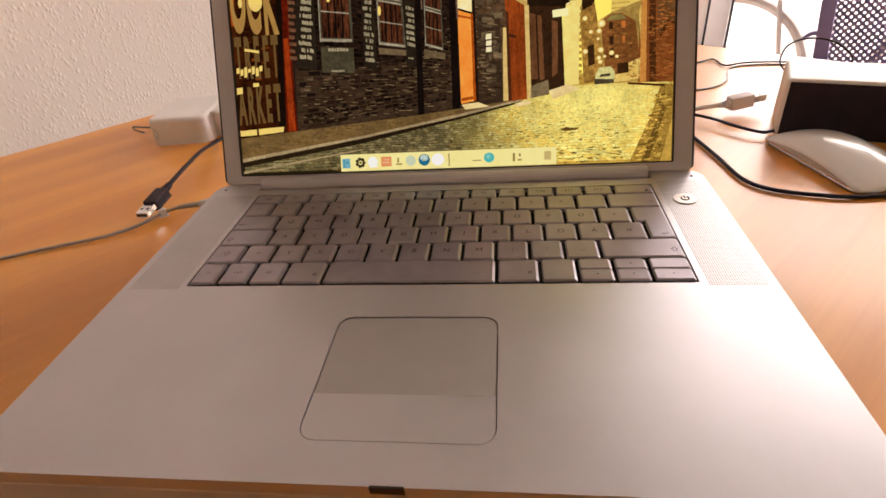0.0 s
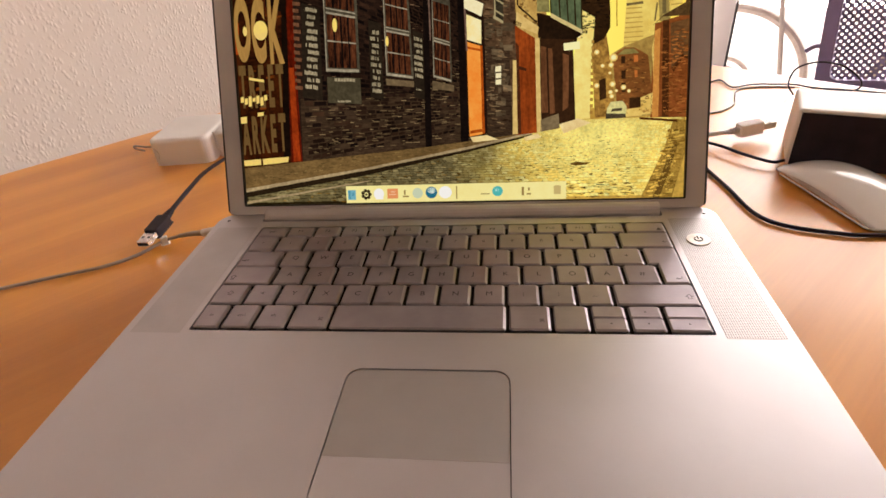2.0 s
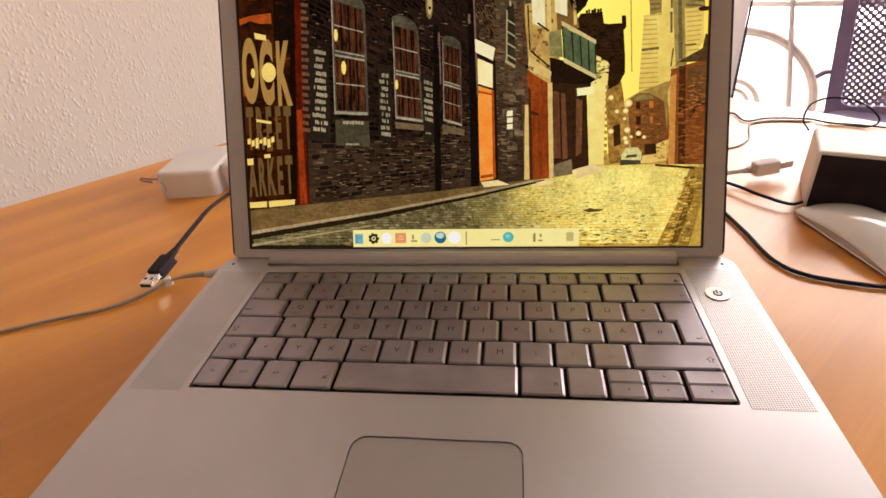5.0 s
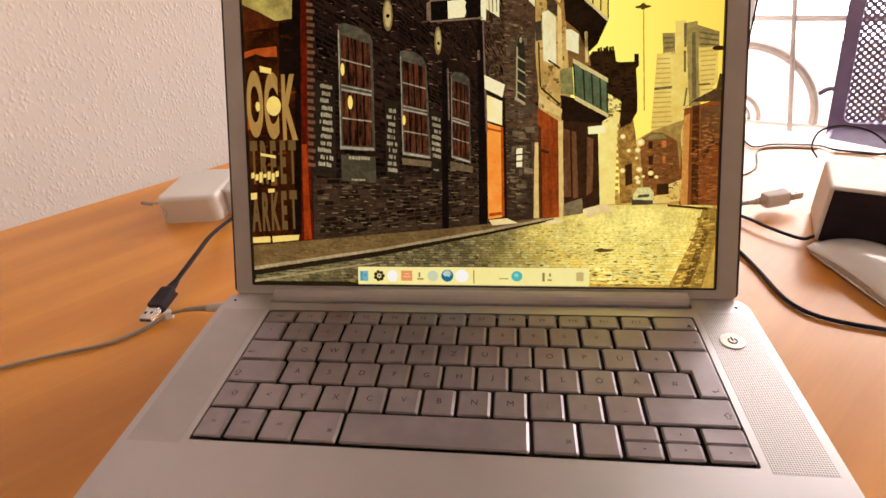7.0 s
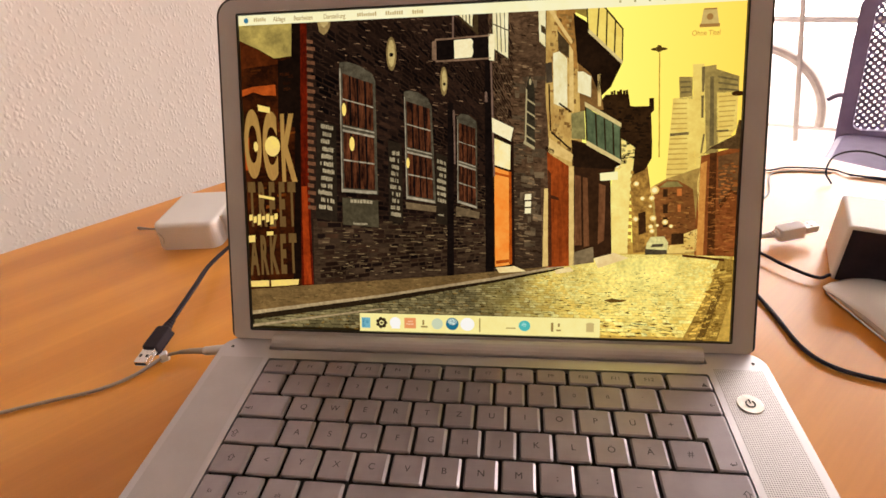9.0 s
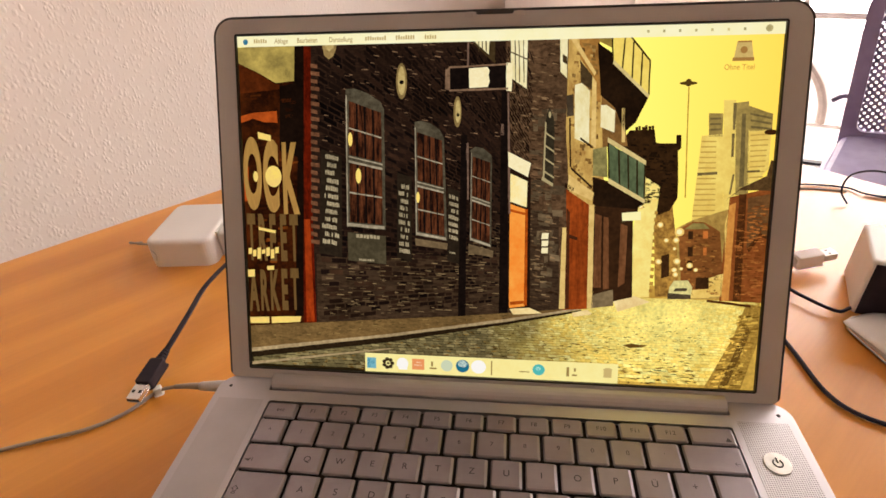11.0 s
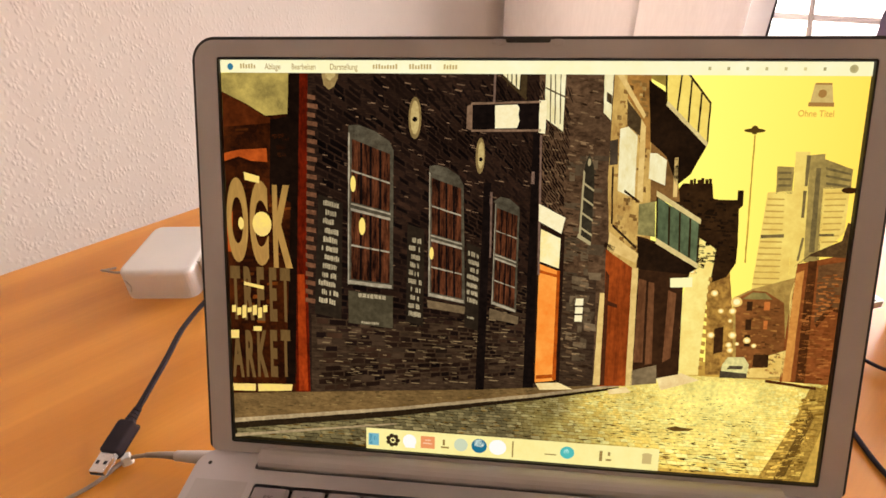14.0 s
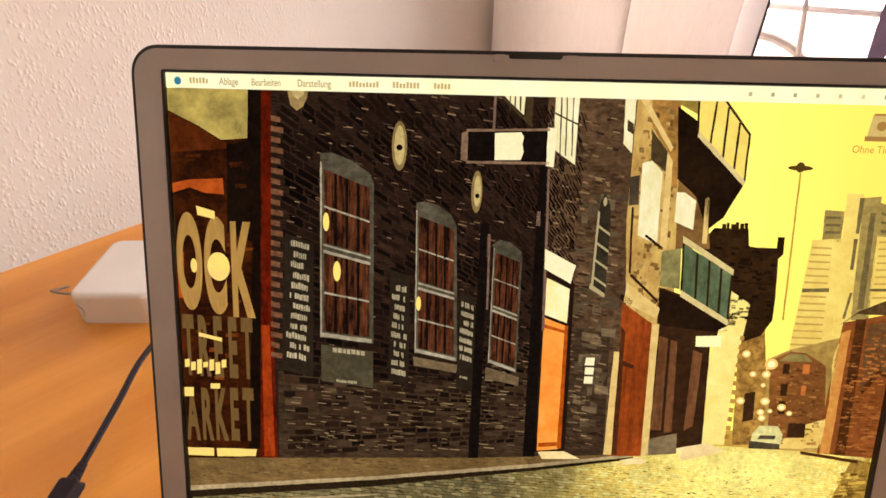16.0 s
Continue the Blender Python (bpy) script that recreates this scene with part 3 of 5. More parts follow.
def shown(name, c1, c2=None, scale=300.0, stretch=(1, 1, 1), kind="noise", strength=1.0, lo=0.3, hi=0.7, turn=0.0):
    """A colour that the display gives off, mottled between two shades."""
    c1, c2 = (c and ((c[0] * 0.98, c[1] * 0.90, c[2] * 0.82) if max(c) < 70 else (c[0], c[1] * 0.97, c[2] * 0.97) if max(c) < 180 else (c[0], c[1], min(255, c[2] * 1.03))) for c in (c1, c2))
    m = bpy.data.materials.new(name)
    m.use_nodes = True
    nodes, links = m.node_tree.nodes, m.node_tree.links
    nodes.remove(nodes["Principled BSDF"])
    e = nodes.new("ShaderNodeEmission")
    e.inputs["Strength"].default_value = strength
    e.inputs["Color"].default_value = lin(*c1)
    links.new(e.outputs[0], nodes["Material Output"].inputs["Surface"])
    if c2:
        co, mp = nodes.new("ShaderNodeTexCoord"), nodes.new("ShaderNodeMapping")
        mp.inputs["Scale"].default_value = stretch
        mp.inputs["Rotation"].default_value = (0, 0, radians(turn))
        links.new(co.outputs["Object"], mp.inputs["Vector"])
        ramp = nodes.new("ShaderNodeValToRGB")
        ramp.color_ramp.elements[0].position, ramp.color_ramp.elements[1].position = lo, hi
        ramp.color_ramp.elements[0].color, ramp.color_ramp.elements[1].color = lin(*c1), lin(*c2)
        if kind == "across":
            sep = nodes.new("ShaderNodeSeparateXYZ")
            links.new(mp.outputs[0], sep.inputs[0])
            links.new(sep.outputs[0], ramp.inputs["Fac"])
        elif kind == "up":
            sep = nodes.new("ShaderNodeSeparateXYZ")
            links.new(mp.outputs[0], sep.inputs[0])
            links.new(sep.outputs[1], ramp.inputs["Fac"])
        else:
            n = nodes.new("ShaderNodeTexNoise")
            n.inputs["Scale"].default_value, n.inputs["Detail"].default_value, n.inputs["Roughness"].default_value = scale * 2, 6, 0.75
            links.new(mp.outputs[0], n.inputs["Vector"])
            links.new(n.outputs["Fac"], ramp.inputs["Fac"])
            if max(c1) < 200:
                links.new(dappled(nodes, links, co, ramp.outputs["Color"]), e.inputs["Color"])
                return m
        links.new(ramp.outputs["Color"], e.inputs["Color"])
    return m


def pieces(name, tones, glow=None, low=0.80, high=1.16, broad=60):
    """Display colours that differ from piece to piece; glow: a warmer shade towards the far right of the street."""
    m = bpy.data.materials.new(name)
    m.use_nodes = True
    nodes, links = m.node_tree.nodes, m.node_tree.links
    nodes.remove(nodes["Principled BSDF"])
    e = nodes.new("ShaderNodeEmission")
    links.new(e.outputs[0], nodes["Material Output"].inputs["Surface"])
    geo = nodes.new("ShaderNodeNewGeometry")

    def shades(colours):
        ramp = nodes.new("ShaderNodeValToRGB")
        for k, c in enumerate(colours):
            el = ramp.color_ramp.elements[k] if k < 2 else ramp.color_ramp.elements.new(0.5)
            el.color = lin(*((c[0] * 0.98, c[1] * 0.90, c[2] * 0.82) if max(c) < 70 else c))
        for k, el in enumerate(ramp.color_ramp.elements):
            el.position = k / (len(colours) - 1)
        links.new(geo.outputs["Random Per Island"], ramp.inputs["Fac"])
        return ramp

    out = shades(tones)
    if glow:
        co, sep, mr, mix = nodes.new("ShaderNodeTexCoord"), nodes.new("ShaderNodeSeparateXYZ"), nodes.new("ShaderNodeMapRange"), nodes.new("ShaderNodeMixRGB")
        noi = nodes.new("ShaderNodeTexNoise")
        noi.inputs["Scale"].default_value = 45
        add = nodes.new("ShaderNodeMath")
        add.operation = "MULTIPLY_ADD"
        add.inputs[1].default_value = 0.07
        mr.interpolation_type = "SMOOTHSTEP"
        mr.inputs["From Min"].default_value, mr.inputs["From Max"].default_value = 0.022, 0.128
        links.new(co.outputs["Object"], sep.inputs[0])
        links.new(co.outputs["Object"], noi.inputs["Vector"])
        links.new(noi.outputs["Fac"], add.inputs[0])
        links.new(sep.outputs[0], add.inputs[2])
        links.new(add.outputs[0], mr.inputs["Value"])
        links.new(mr.outputs[0], mix.inputs["Fac"])
        links.new(out.outputs["Color"], mix.inputs["Color1"])
        links.new(shades(glow).outputs["Color"], mix.inputs["Color2"])
        spot, far, hot = nodes.new("ShaderNodeVectorMath"), nodes.new("ShaderNodeMapRange"), nodes.new("ShaderNodeMixRGB")
        flat = nodes.new("ShaderNodeVectorMath")
        flat.operation, flat.inputs[1].default_value = "MULTIPLY", (1, 1.2, 0)
        spot.operation, spot.inputs[1].default_value = "DISTANCE", (-SW + 2 * SW * 0.82, (SB + SH * 0.21) * 1.2, 0)
        far.interpolation_type = "SMOOTHSTEP"
        far.inputs["From Min"].default_value, far.inputs["From Max"].default_value = 0.062, -0.020
        hot.inputs["Color2"].default_value = lin(255, 236, 132)
        links.new(co.outputs["Object"], flat.inputs[0])
        links.new(flat.outputs[0], spot.inputs[0])
        links.new(spot.outputs["Value"], far.inputs["Value"])
        links.new(far.outputs[0], hot.inputs["Fac"])
        links.new(mix.outputs["Color"], hot.inputs["Color1"])
        out = hot
    place = nodes.new("ShaderNodeTexCoord")
    links.new(dappled(nodes, links, place, out.outputs["Color"], low, high, broad), e.inputs["Color"])
    return m


def at_screen(u, v, layer):
    return Vector((-SW + 2 * SW * u / 100, SB + SH * v / 100, -0.0026 + 0.00003 * layer))


screen = part("screen", box(-SW - 0.0008, SB - 0.0008, -0.0030, SW + 0.0008, SB + SH + 0.0008, -0.00265), DARK, laptop, "lit screen showing a cobbled street at dusk", LID)


wobble = random.Random(11)


def quad(bm, layer, *pts):
    """A flat piece of the picture; long edges run a little unevenly, as in a photograph."""
    line = []
    for k, (u0, v0) in enumerate(pts):
        u1, v1 = pts[(k + 1) % len(pts)]
        far = math.hypot(u1 - u0, (v1 - v0) * 0.66)
        n = max(1, int(far / 1.1)) if far > 2.6 and 0 < layer < 20 else 1
        for i in range(n):
            d = wobble.uniform(-0.035, 0.035) if i else 0.0
            s = i / n
            line.append((u0 + (u1 - u0) * s + d * abs(v1 - v0) * 0.66 / far, v0 + (v1 - v0) * s + 1.5 * d * abs(u1 - u0) / far) if far else (u0, v0))
    bm.faces.new([bm.verts.new(at_screen(u, v, layer)) for u, v in line])


def disc(bm, layer, u, v, ru, rv, n=18, turn=0.0):
    bm.faces.new([bm.verts.new(at_screen(u + ru * math.cos(a) - turn * rv * math.sin(a), v + rv * math.sin(a), layer)) for a in (2 * math.pi * k / n for k in range(n))])


def rect(bm, layer, u0, v0, u1, v1):
    quad(bm, layer, (u0, v0), (u1, v0), (u1, v1), (u0, v1))


def picture(name, bm, mat, label=""):
    seen, islands = set(), 0
    for f in bm.faces:
        if f.index in seen or f in seen:
            continue
        islands += 1
        todo = [f]
        while todo:
            g = todo.pop()
            if g not in seen:
                seen.add(g)
                todo += [h for e in g.edges for h in e.link_faces if h not in seen]
    ob = part(name, bm, mat, screen, label, LID)
    return tagged(ob, kind="stuff") if islands > 1 else ob


def mixq(q, s, t):
    """Point of a four-cornered area (ll, lr, ur, ul)."""
    a = [q[0][k] + (q[1][k] - q[0][k]) * s for k in (0, 1)]
    b = [q[3][k] + (q[2][k] - q[3][k]) * s for k in (0, 1)]
    return (a[0] + (b[0] - a[0]) * t, a[1] + (b[1] - a[1]) * t)


def sub(bm, layer, q, s0, t0, s1, t1):
    quad(bm, layer, mixq(q, s0, t0), mixq(q, s1, t0), mixq(q, s1, t1), mixq(q, s0, t1))


def grain(name, q, n, w, h, tones, layer, rise=0.0, low=0.7, high=1.3):
    """Many small strokes of slightly different tone inside the four-cornered area q."""
    dice = random.Random(len(name) * 7 + n)
    bm = bmesh.new()
    for _ in range(n):
        u, v = mixq(q, dice.uniform(0.02, 0.97), dice.uniform(0.01, 0.985))
        a, c = w * dice.uniform(0.4, 1.5) / 2, h * dice.uniform(0.5, 1.4) / 2
        j = [dice.uniform(-0.3, 0.3) for _ in range(4)]
        quad(bm, layer, (u - a + j[0] * a, v - c - rise * a), (u + a, v - c + rise * a + j[1] * c), (u + a + j[2] * a, v + c + rise * a), (u - a, v + c - rise * a + j[3] * c))
    picture(name, bm, pieces("shown_" + name[8:], tones, None, low, high))


def spot(x, y):
    """A place in the photograph's own slanted grid, in hundredths of the screen."""
    w = 1.1481e-04 * x - 1.6411e-04 * y + 1
    return (0.10315 * x - 0.004513 * y - 40.509) / w, (0.011117 * x - 0.15670 * y + 113.871) / w


def patch(name, mat, layer, *areas, bm=None):
    """Flat areas of one tone in the picture, as one mesh."""
    bm = bm or bmesh.new()
    for q in areas:
        quad(bm, layer, *q)
    return picture(name, bm, mat)


rng = random.Random(4)
# sky
bm = bmesh.new(); rect(bm, 0, 0, 20, 100, 100)
picture("picture_sky", bm, shown("shown_sky", (255, 243, 112), (255, 206, 74), stretch=(5.2, 1, 1), kind="across", lo=0.36, hi=0.95, strength=1.16))
# tower blocks
patch("picture_tower", shown("shown_tower", (250, 222, 112), (226, 186, 84), 40), 2, ((87.51, 71.08), (91.27, 71.67), (92.25, 47.15), (86.72, 46.88)), ((90.86, 80.46), (92.93, 80.47), (94.31, 47.25), (92.25, 47.15)), ((95.39, 72.52), (99.23, 73.08), (99.29, 62.35), (95.89, 56.09)))
patch("picture_tower_wing", shown("shown_tower_wing", (176, 152, 80), (140, 122, 66), 120), 2, ((88.48, 77.1), (90.92, 76.99), (91.07, 70.89), (88.71, 70.84)), ((92.82, 79.7), (95.1, 80.1), (96.2, 55.28), (94, 55.21)), ((95.1, 78.95), (99.28, 76.8), (99.35, 72.57), (95.32, 72.26)))
bm = bmesh.new()
for k in range(15):
    y = 332 + k * 10.6
    quad(bm, 3, spot(1341 - k * 1.8, y), spot(1370 - k * 0.6, y + 1), spot(1370 - k * 0.6, y + 3.4), spot(1341 - k * 1.8, y + 3))
for k in range(9):
    y = 322 + k * 10.6
    quad(bm, 3, spot(1440 - k * 0.8, y), spot(1478 - k * 2.0, y - 1), spot(1478 - k * 2.0, y + 1.6), spot(1440 - k * 0.8, y + 2.6))
picture("picture_tower_floor", bm, shown("shown_tower_floors", (206, 166, 74), (186, 148, 68), 200))
bm = bmesh.new()
for k in range(3):
    y = 286 + k * 11
    quad(bm, 3, spot(1359, y), spot(1382, y), spot(1381, y + 4), spot(1359, y + 4))
    quad(bm, 3, spot(1441, y - 8 + 2 * k), spot(1484, y + 2), spot(1484, y + 6), spot(1441, y - 4 + 2 * k))
patch("picture_tower_shade", shown("shown_tower_shade", (96, 84, 50), (128, 110, 62), 200), 4, ((92.49, 79.7), (93.07, 79.71), (93.12, 72.75), (92.7, 72.74)), ((94.08, 76.89), (94.75, 76.9), (95.36, 57.56), (94.52, 57.53)), ((92.61, 71.7), (93.11, 71.7), (93.2, 65.52), (92.78, 65.51)), ((93.27, 60.86), (93.6, 60.87), (93.22, 55.45), (92.88, 55.44)), ((87.19, 61.21), (90.59, 61.58), (90.64, 60.78), (87.24, 60.4)), ((95.64, 61.86), (97.81, 62.05), (97.85, 61.52), (95.68, 61.33)), bm=bm)
# mast
bm = bmesh.new()
disc(bm, 3, *spot(1318, 215), 1.55, 0.5); disc(bm, 3, *spot(1318, 214), 0.55, 1.0)
patch("picture_mast_head", shown("shown_mast_head", (84, 62, 22)), 3, bm=bm)
patch("picture_mast", shown("shown_mast", (190, 150, 56), (206, 162, 60), 300), 2, ((84.64, 84.01), (84.85, 84.01), (85.5, 54.47), (85.24, 54.46)))
# street
bm = bmesh.new(); rect(bm, 0, 0, 0, 100, 20); quad(bm, 1, (0.1, 0.1), (99.9, 0.1), (99.9, 26), (62, 26.5), (30, 11), (0.1, 4.6))
picture("picture_street", bm, pieces("shown_road", ((42, 35, 18), (42, 35, 18)), ((206, 162, 70), (206, 162, 70))))
bm = bmesh.new()
v, row = -0.4, 0
while v < 25.8:
    depth = (27.5 - v) / 27.5
    h = 1.05 * depth + 0.13
    u = -4 + rng.uniform(0, 2)
    while u < 99:
        w = (1.35 * rng.uniform(0.55, 1.5)) * depth + 0.30
        top = 4.0 + u * 0.235 if u < 30 else 11 + (u - 30) * 0.33
        if v + h < top and v > -0.1 and u > 0 and u + w < 99.8 and u < 92 + v * 0.28:
            g, s = 0.075 * depth + 0.02, -0.25 * depth
            j = [rng.uniform(-0.11, 0.11) * depth for _ in range(6)]
            quad(bm, 3, (u + 0.3 * g + j[0] * 0.4, v + g + j[1]), (u + w - 0.3 * g + j[2] * 0.4, v + g + j[3]), (u + w - 0.3 * g + s, v + h - g + j[4]), (u + w * 0.5 + s, v + h - g * 0.3), (u + 0.3 * g + s, v + h - g + j[5]))
        u += w
    v += h
    row += 1
picture("picture_cobble", bm, pieces("shown_cobbles", ((94, 83, 53), (130, 115, 74), (106, 93, 59), (154, 137, 91), (100, 88, 55)), ((252, 216, 102), (255, 232, 124), (246, 206, 92), (255, 242, 144), (253, 222, 110))))
bm = bmesh.new()
for k in range(980):
    v = rng.uniform(0.5, 21)
    depth = (27.5 - v) / 27.5
    u = rng.uniform(max(4, (v - 4) / 0.30), 90)
    w, h = rng.uniform(0.4, 2.6) * depth, rng.uniform(0.08, 0.26) * depth
    quad(bm, 4, (u, v), (u + w * 0.5, v - h + rng.uniform(-0.1, 0.1)), (u + w, v + rng.uniform(-0.2, 0.2)), (u + w * 0.5, v + h))
picture("picture_street_joint", bm, pieces("shown_joints", ((34, 25, 11), (96, 68, 27), (52, 37, 15), (150, 112, 46), (70, 50, 20))))
bm = bmesh.new(); quad(bm, 5, (91, 0), (97.6, 0), (100, 14), (100, 24.5), (97.5, 25.2), (95.5, 15))
picture("picture_right_gutter", bm, shown("shown_gutter", (122, 92, 34), (196, 152, 62), 380, lo=0.35, hi=0.65))
bm = bmesh.new(); quad(bm, 6, (93.6, 0), (95.0, 0), (98.6, 17), (97.9, 19))
quad(bm, 6, (75.6, 11.7), (77.0, 11.0), (79.3, 11.3), (80.2, 12.0), (78.4, 12.1), (77.2, 12.4))
picture("picture_gutter_line", bm, shown("shown_gutter_line", (84, 60, 24), (120, 90, 36), 300))
grain("picture_gutter_stone", ((92, 0.4), (97.4, 0.4), (99.8, 22), (96.8, 22)), 150, 0.9, 0.5, ((92, 64, 22), (214, 166, 66), (140, 100, 34), (240, 196, 88)), 6, 0.2)
bm = bmesh.new(); quad(bm, 2, (74, 24.5), (94, 25), (93, 29.5), (78, 29.5))
picture("picture_far_road", bm, shown("shown_far_road", (216, 170, 72), (184, 138, 54), 60))
# pavement and kerb
bm = bmesh.new(); quad(bm, 4, (0, 5.8), (30, 12.2), (54, 18.4), (67.5, 22.4), (74, 25.5), (60, 26), (44, 20.8), (15, 16.2), (0, 15.8))
picture("picture_pavement", bm, shown("shown_pavement", (92, 70, 38), (136, 108, 62), 90, (0.7, 2.2, 1)))
bm = bmesh.new(); quad(bm, 5, (0, 2.8), (30, 9.7), (54, 16.8), (67.6, 21.2), (67.6, 21.8), (54, 17.6), (30, 11.4), (0, 4.6))
picture("picture_kerb_face", bm, shown("shown_kerb_face", (26, 20, 12), (52, 40, 24), 300))
bm = bmesh.new(); quad(bm, 6, (0, 4.6), (30, 11.4), (54, 17.6), (67.6, 21.9), (67.6, 22.5), (54, 18.5), (30, 12.3), (0, 5.9))
quad(bm, 6, (0, 0.4), (16, 4.2), (30, 7.4), (30, 7.8), (16, 4.8), (0, 1.3))
picture("picture_kerb_top", bm, shown("shown_kerb_top", (150, 126, 88), (190, 166, 118), 300))
grain("picture_pavement_speck", ((0.5, 7.0), (56, 19.6), (58, 22), (0.5, 15.4)), 260, 0.7, 0.22, ((74, 56, 30), (150, 120, 70), (104, 80, 44), (84, 64, 34)), 5, 0.1)
# far buildings
patch("picture_far_street", shown("shown_far_street", (126, 88, 38), (206, 154, 66), 130, lo=0.38, hi=0.66), 3, ((81.04, 26.34), (79.98, 50.76), (82.89, 55.05), (86.07, 26.72)))
patch("picture_far_haze", shown("shown_far_haze", (196, 160, 78), (150, 116, 54), 70), 3.4, ((85.41, 25.78), (84.15, 45.91), (86.97, 48.3), (93.49, 51.63), (94.25, 26.45)))
patch("picture_far_terrace", shown("shown_far_terrace", (30, 18, 9), (62, 42, 21), 60), 4, ((74.95, 72.69), (79.28, 72.77), (79.66, 69.06), (83.19, 69.14), (83.14, 71.4), (84, 71.41), (84.12, 67.97), (83.57, 67.02), (83.95, 59.21), (83.99, 54.27), (82.79, 50.89), (80.59, 49.39), (75.37, 50.54), (73.52, 69.71)))
patch("picture_brick_terrace", shown("shown_brick_terrace", (112, 66, 28), (150, 94, 44), 90, (0.6, 2, 1)), 4, ((84.51, 45.65), (87, 47.88), (89.1, 47.7), (91.87, 45.18), (93.51, 26.98), (85.91, 26.41)))
patch("picture_lit_house", shown("shown_lit_house", (255, 238, 138), (244, 208, 104), 60), 5, ((77.77, 60.35), (80.83, 57.45), (80.22, 46.55), (79.98, 32.15), (79.97, 26.1), (76.61, 25.84), (76.29, 44.92), (77.63, 54.84)))
patch("picture_terrace_gable", shown("shown_terrace_gable", (148, 132, 70), (112, 100, 52), 60), 5, ((85.57, 45.7), (87.03, 47.46), (88.95, 47.41), (90.09, 45.93)))
bm = bmesh.new()
for k in range(12):
    quad(bm, 6, spot(1241 - k * 1.5, 470 + k * 14), spot(1247 - k * 1.4, 471 + k * 14), spot(1246 - k * 1.4, 478 + k * 14), spot(1240 - k * 1.5, 477 + k * 14))
patch("picture_lit_house_quoin", shown("shown_lit_quoins", (196, 150, 66), (160, 114, 48), 200), 6, bm=bm)
patch("picture_far_window", shown("shown_far_windows", (198, 104, 44), (224, 132, 58), 200), 6, ((88.91, 45.31), (89.78, 45.36), (89.83, 43.25), (88.96, 43.2)), ((89.13, 40.67), (89.74, 40.7), (89.8, 38.57), (89.19, 38.53)), ((74.52, 46.25), (75.74, 46.89), (75.87, 37.71), (74.83, 36.77)))
patch("picture_far_window_dark", shown("shown_far_windows_dark", (48, 30, 15), (70, 44, 20), 200), 6, ((86.3, 45.18), (87.17, 45.22), (87.23, 42.97), (86.36, 42.92)), ((86.4, 40.79), (87.28, 40.84), (87.37, 38.14), (86.49, 38.09)), ((86.48, 36.94), (87.36, 36.99), (87.46, 34.12), (86.57, 34.06)), ((88.21, 32.14), (90.49, 32.29), (90.62, 29.11), (88.24, 28.94)), ((81.78, 38.08), (83.17, 38.74), (83.38, 32.39), (81.99, 31.71)))
patch("picture_far_garden_wall", shown("shown_far_garden_wall", (250, 216, 116), (216, 170, 76), 80), 5, ((90.42, 32), (93.03, 33.61), (93.68, 26.99), (90.7, 26.77)), ((87.37, 28.58), (90.71, 29.11), (90.89, 26.49), (87.35, 26.23)), ((92.6, 47.17), (93.16, 51.34), (93.53, 38.79), (93.25, 33.05)))
patch("picture_red_house", shown("shown_red_house", (112, 56, 22), (152, 86, 38), 90, (0.6, 2, 1)), 5, ((93.1, 54.63), (100, 57.32), (100, 25.54), (92.63, 25.74), (92.67, 38.74)))
patch("picture_red_house_side", shown("shown_red_house_side", (84, 54, 28), (124, 86, 46), 110, (0.7, 2, 1)), 6, ((96.18, 54.47), (100, 55.7), (100, 43.95), (98.77, 44.68), (96.68, 40.66)))
patch("picture_red_house_roof", shown("shown_red_roof", (58, 40, 24), (104, 78, 42), 200), 7, ((92.48, 53.79), (94.8, 57.13), (99.09, 60.49), (99.6, 64.74), (100, 64.49), (100, 56.51), (94.67, 56.59)))
patch("picture_lit_edge", shown("shown_lit_edge", (226, 158, 72), (190, 116, 48), 160), 7, ((93.09, 52.44), (94.22, 53.31), (94.29, 25.86), (92.98, 25.77)))
patch("picture_dark_pillar", shown("shown_dark_pillar", (62, 34, 15), (92, 52, 22), 120), 7, ((94.66, 55.5), (95.93, 55.55), (96.41, 25.73), (95.01, 25.63)), ((96.68, 40.66), (98.75, 44.96), (100, 44.23), (100, 43.4), (99.01, 43.86), (97.11, 39.56)), ((90.39, 26.01), (98.22, 24.84), (98.28, 24.11), (90.44, 25.28)))
bm = bmesh.new(); disc(bm, 6, *spot(1482, 318), 1.2, 0.7)
patch("picture_lamp_shade", shown("shown_lamp_shade", (60, 36, 15)), 6, bm=bm)
grain("picture_red_house_brick", ((94.97, 26.21), (100, 26.1), (100, 53), (94.6, 52.77)), 200, 0.8, 0.35, ((104, 52, 20), (158, 90, 38), (124, 66, 27), (176, 106, 48)), 7, 0.05)
grain("picture_terrace_brick", ((86.42, 26.75), (92.96, 27.23), (91.2, 44.87), (85.6, 45.14)), 120, 0.6, 0.4, ((84, 48, 21), (150, 96, 44), (112, 68, 31), (172, 114, 52)), 5)
grain("picture_roof_slate", ((76.44, 50.59), (83.76, 55.09), (83.17, 67.95), (75.02, 71.36)), 130, 0.8, 0.5, ((24, 14, 7), (54, 36, 19), (36, 24, 12)), 5, -0.1)
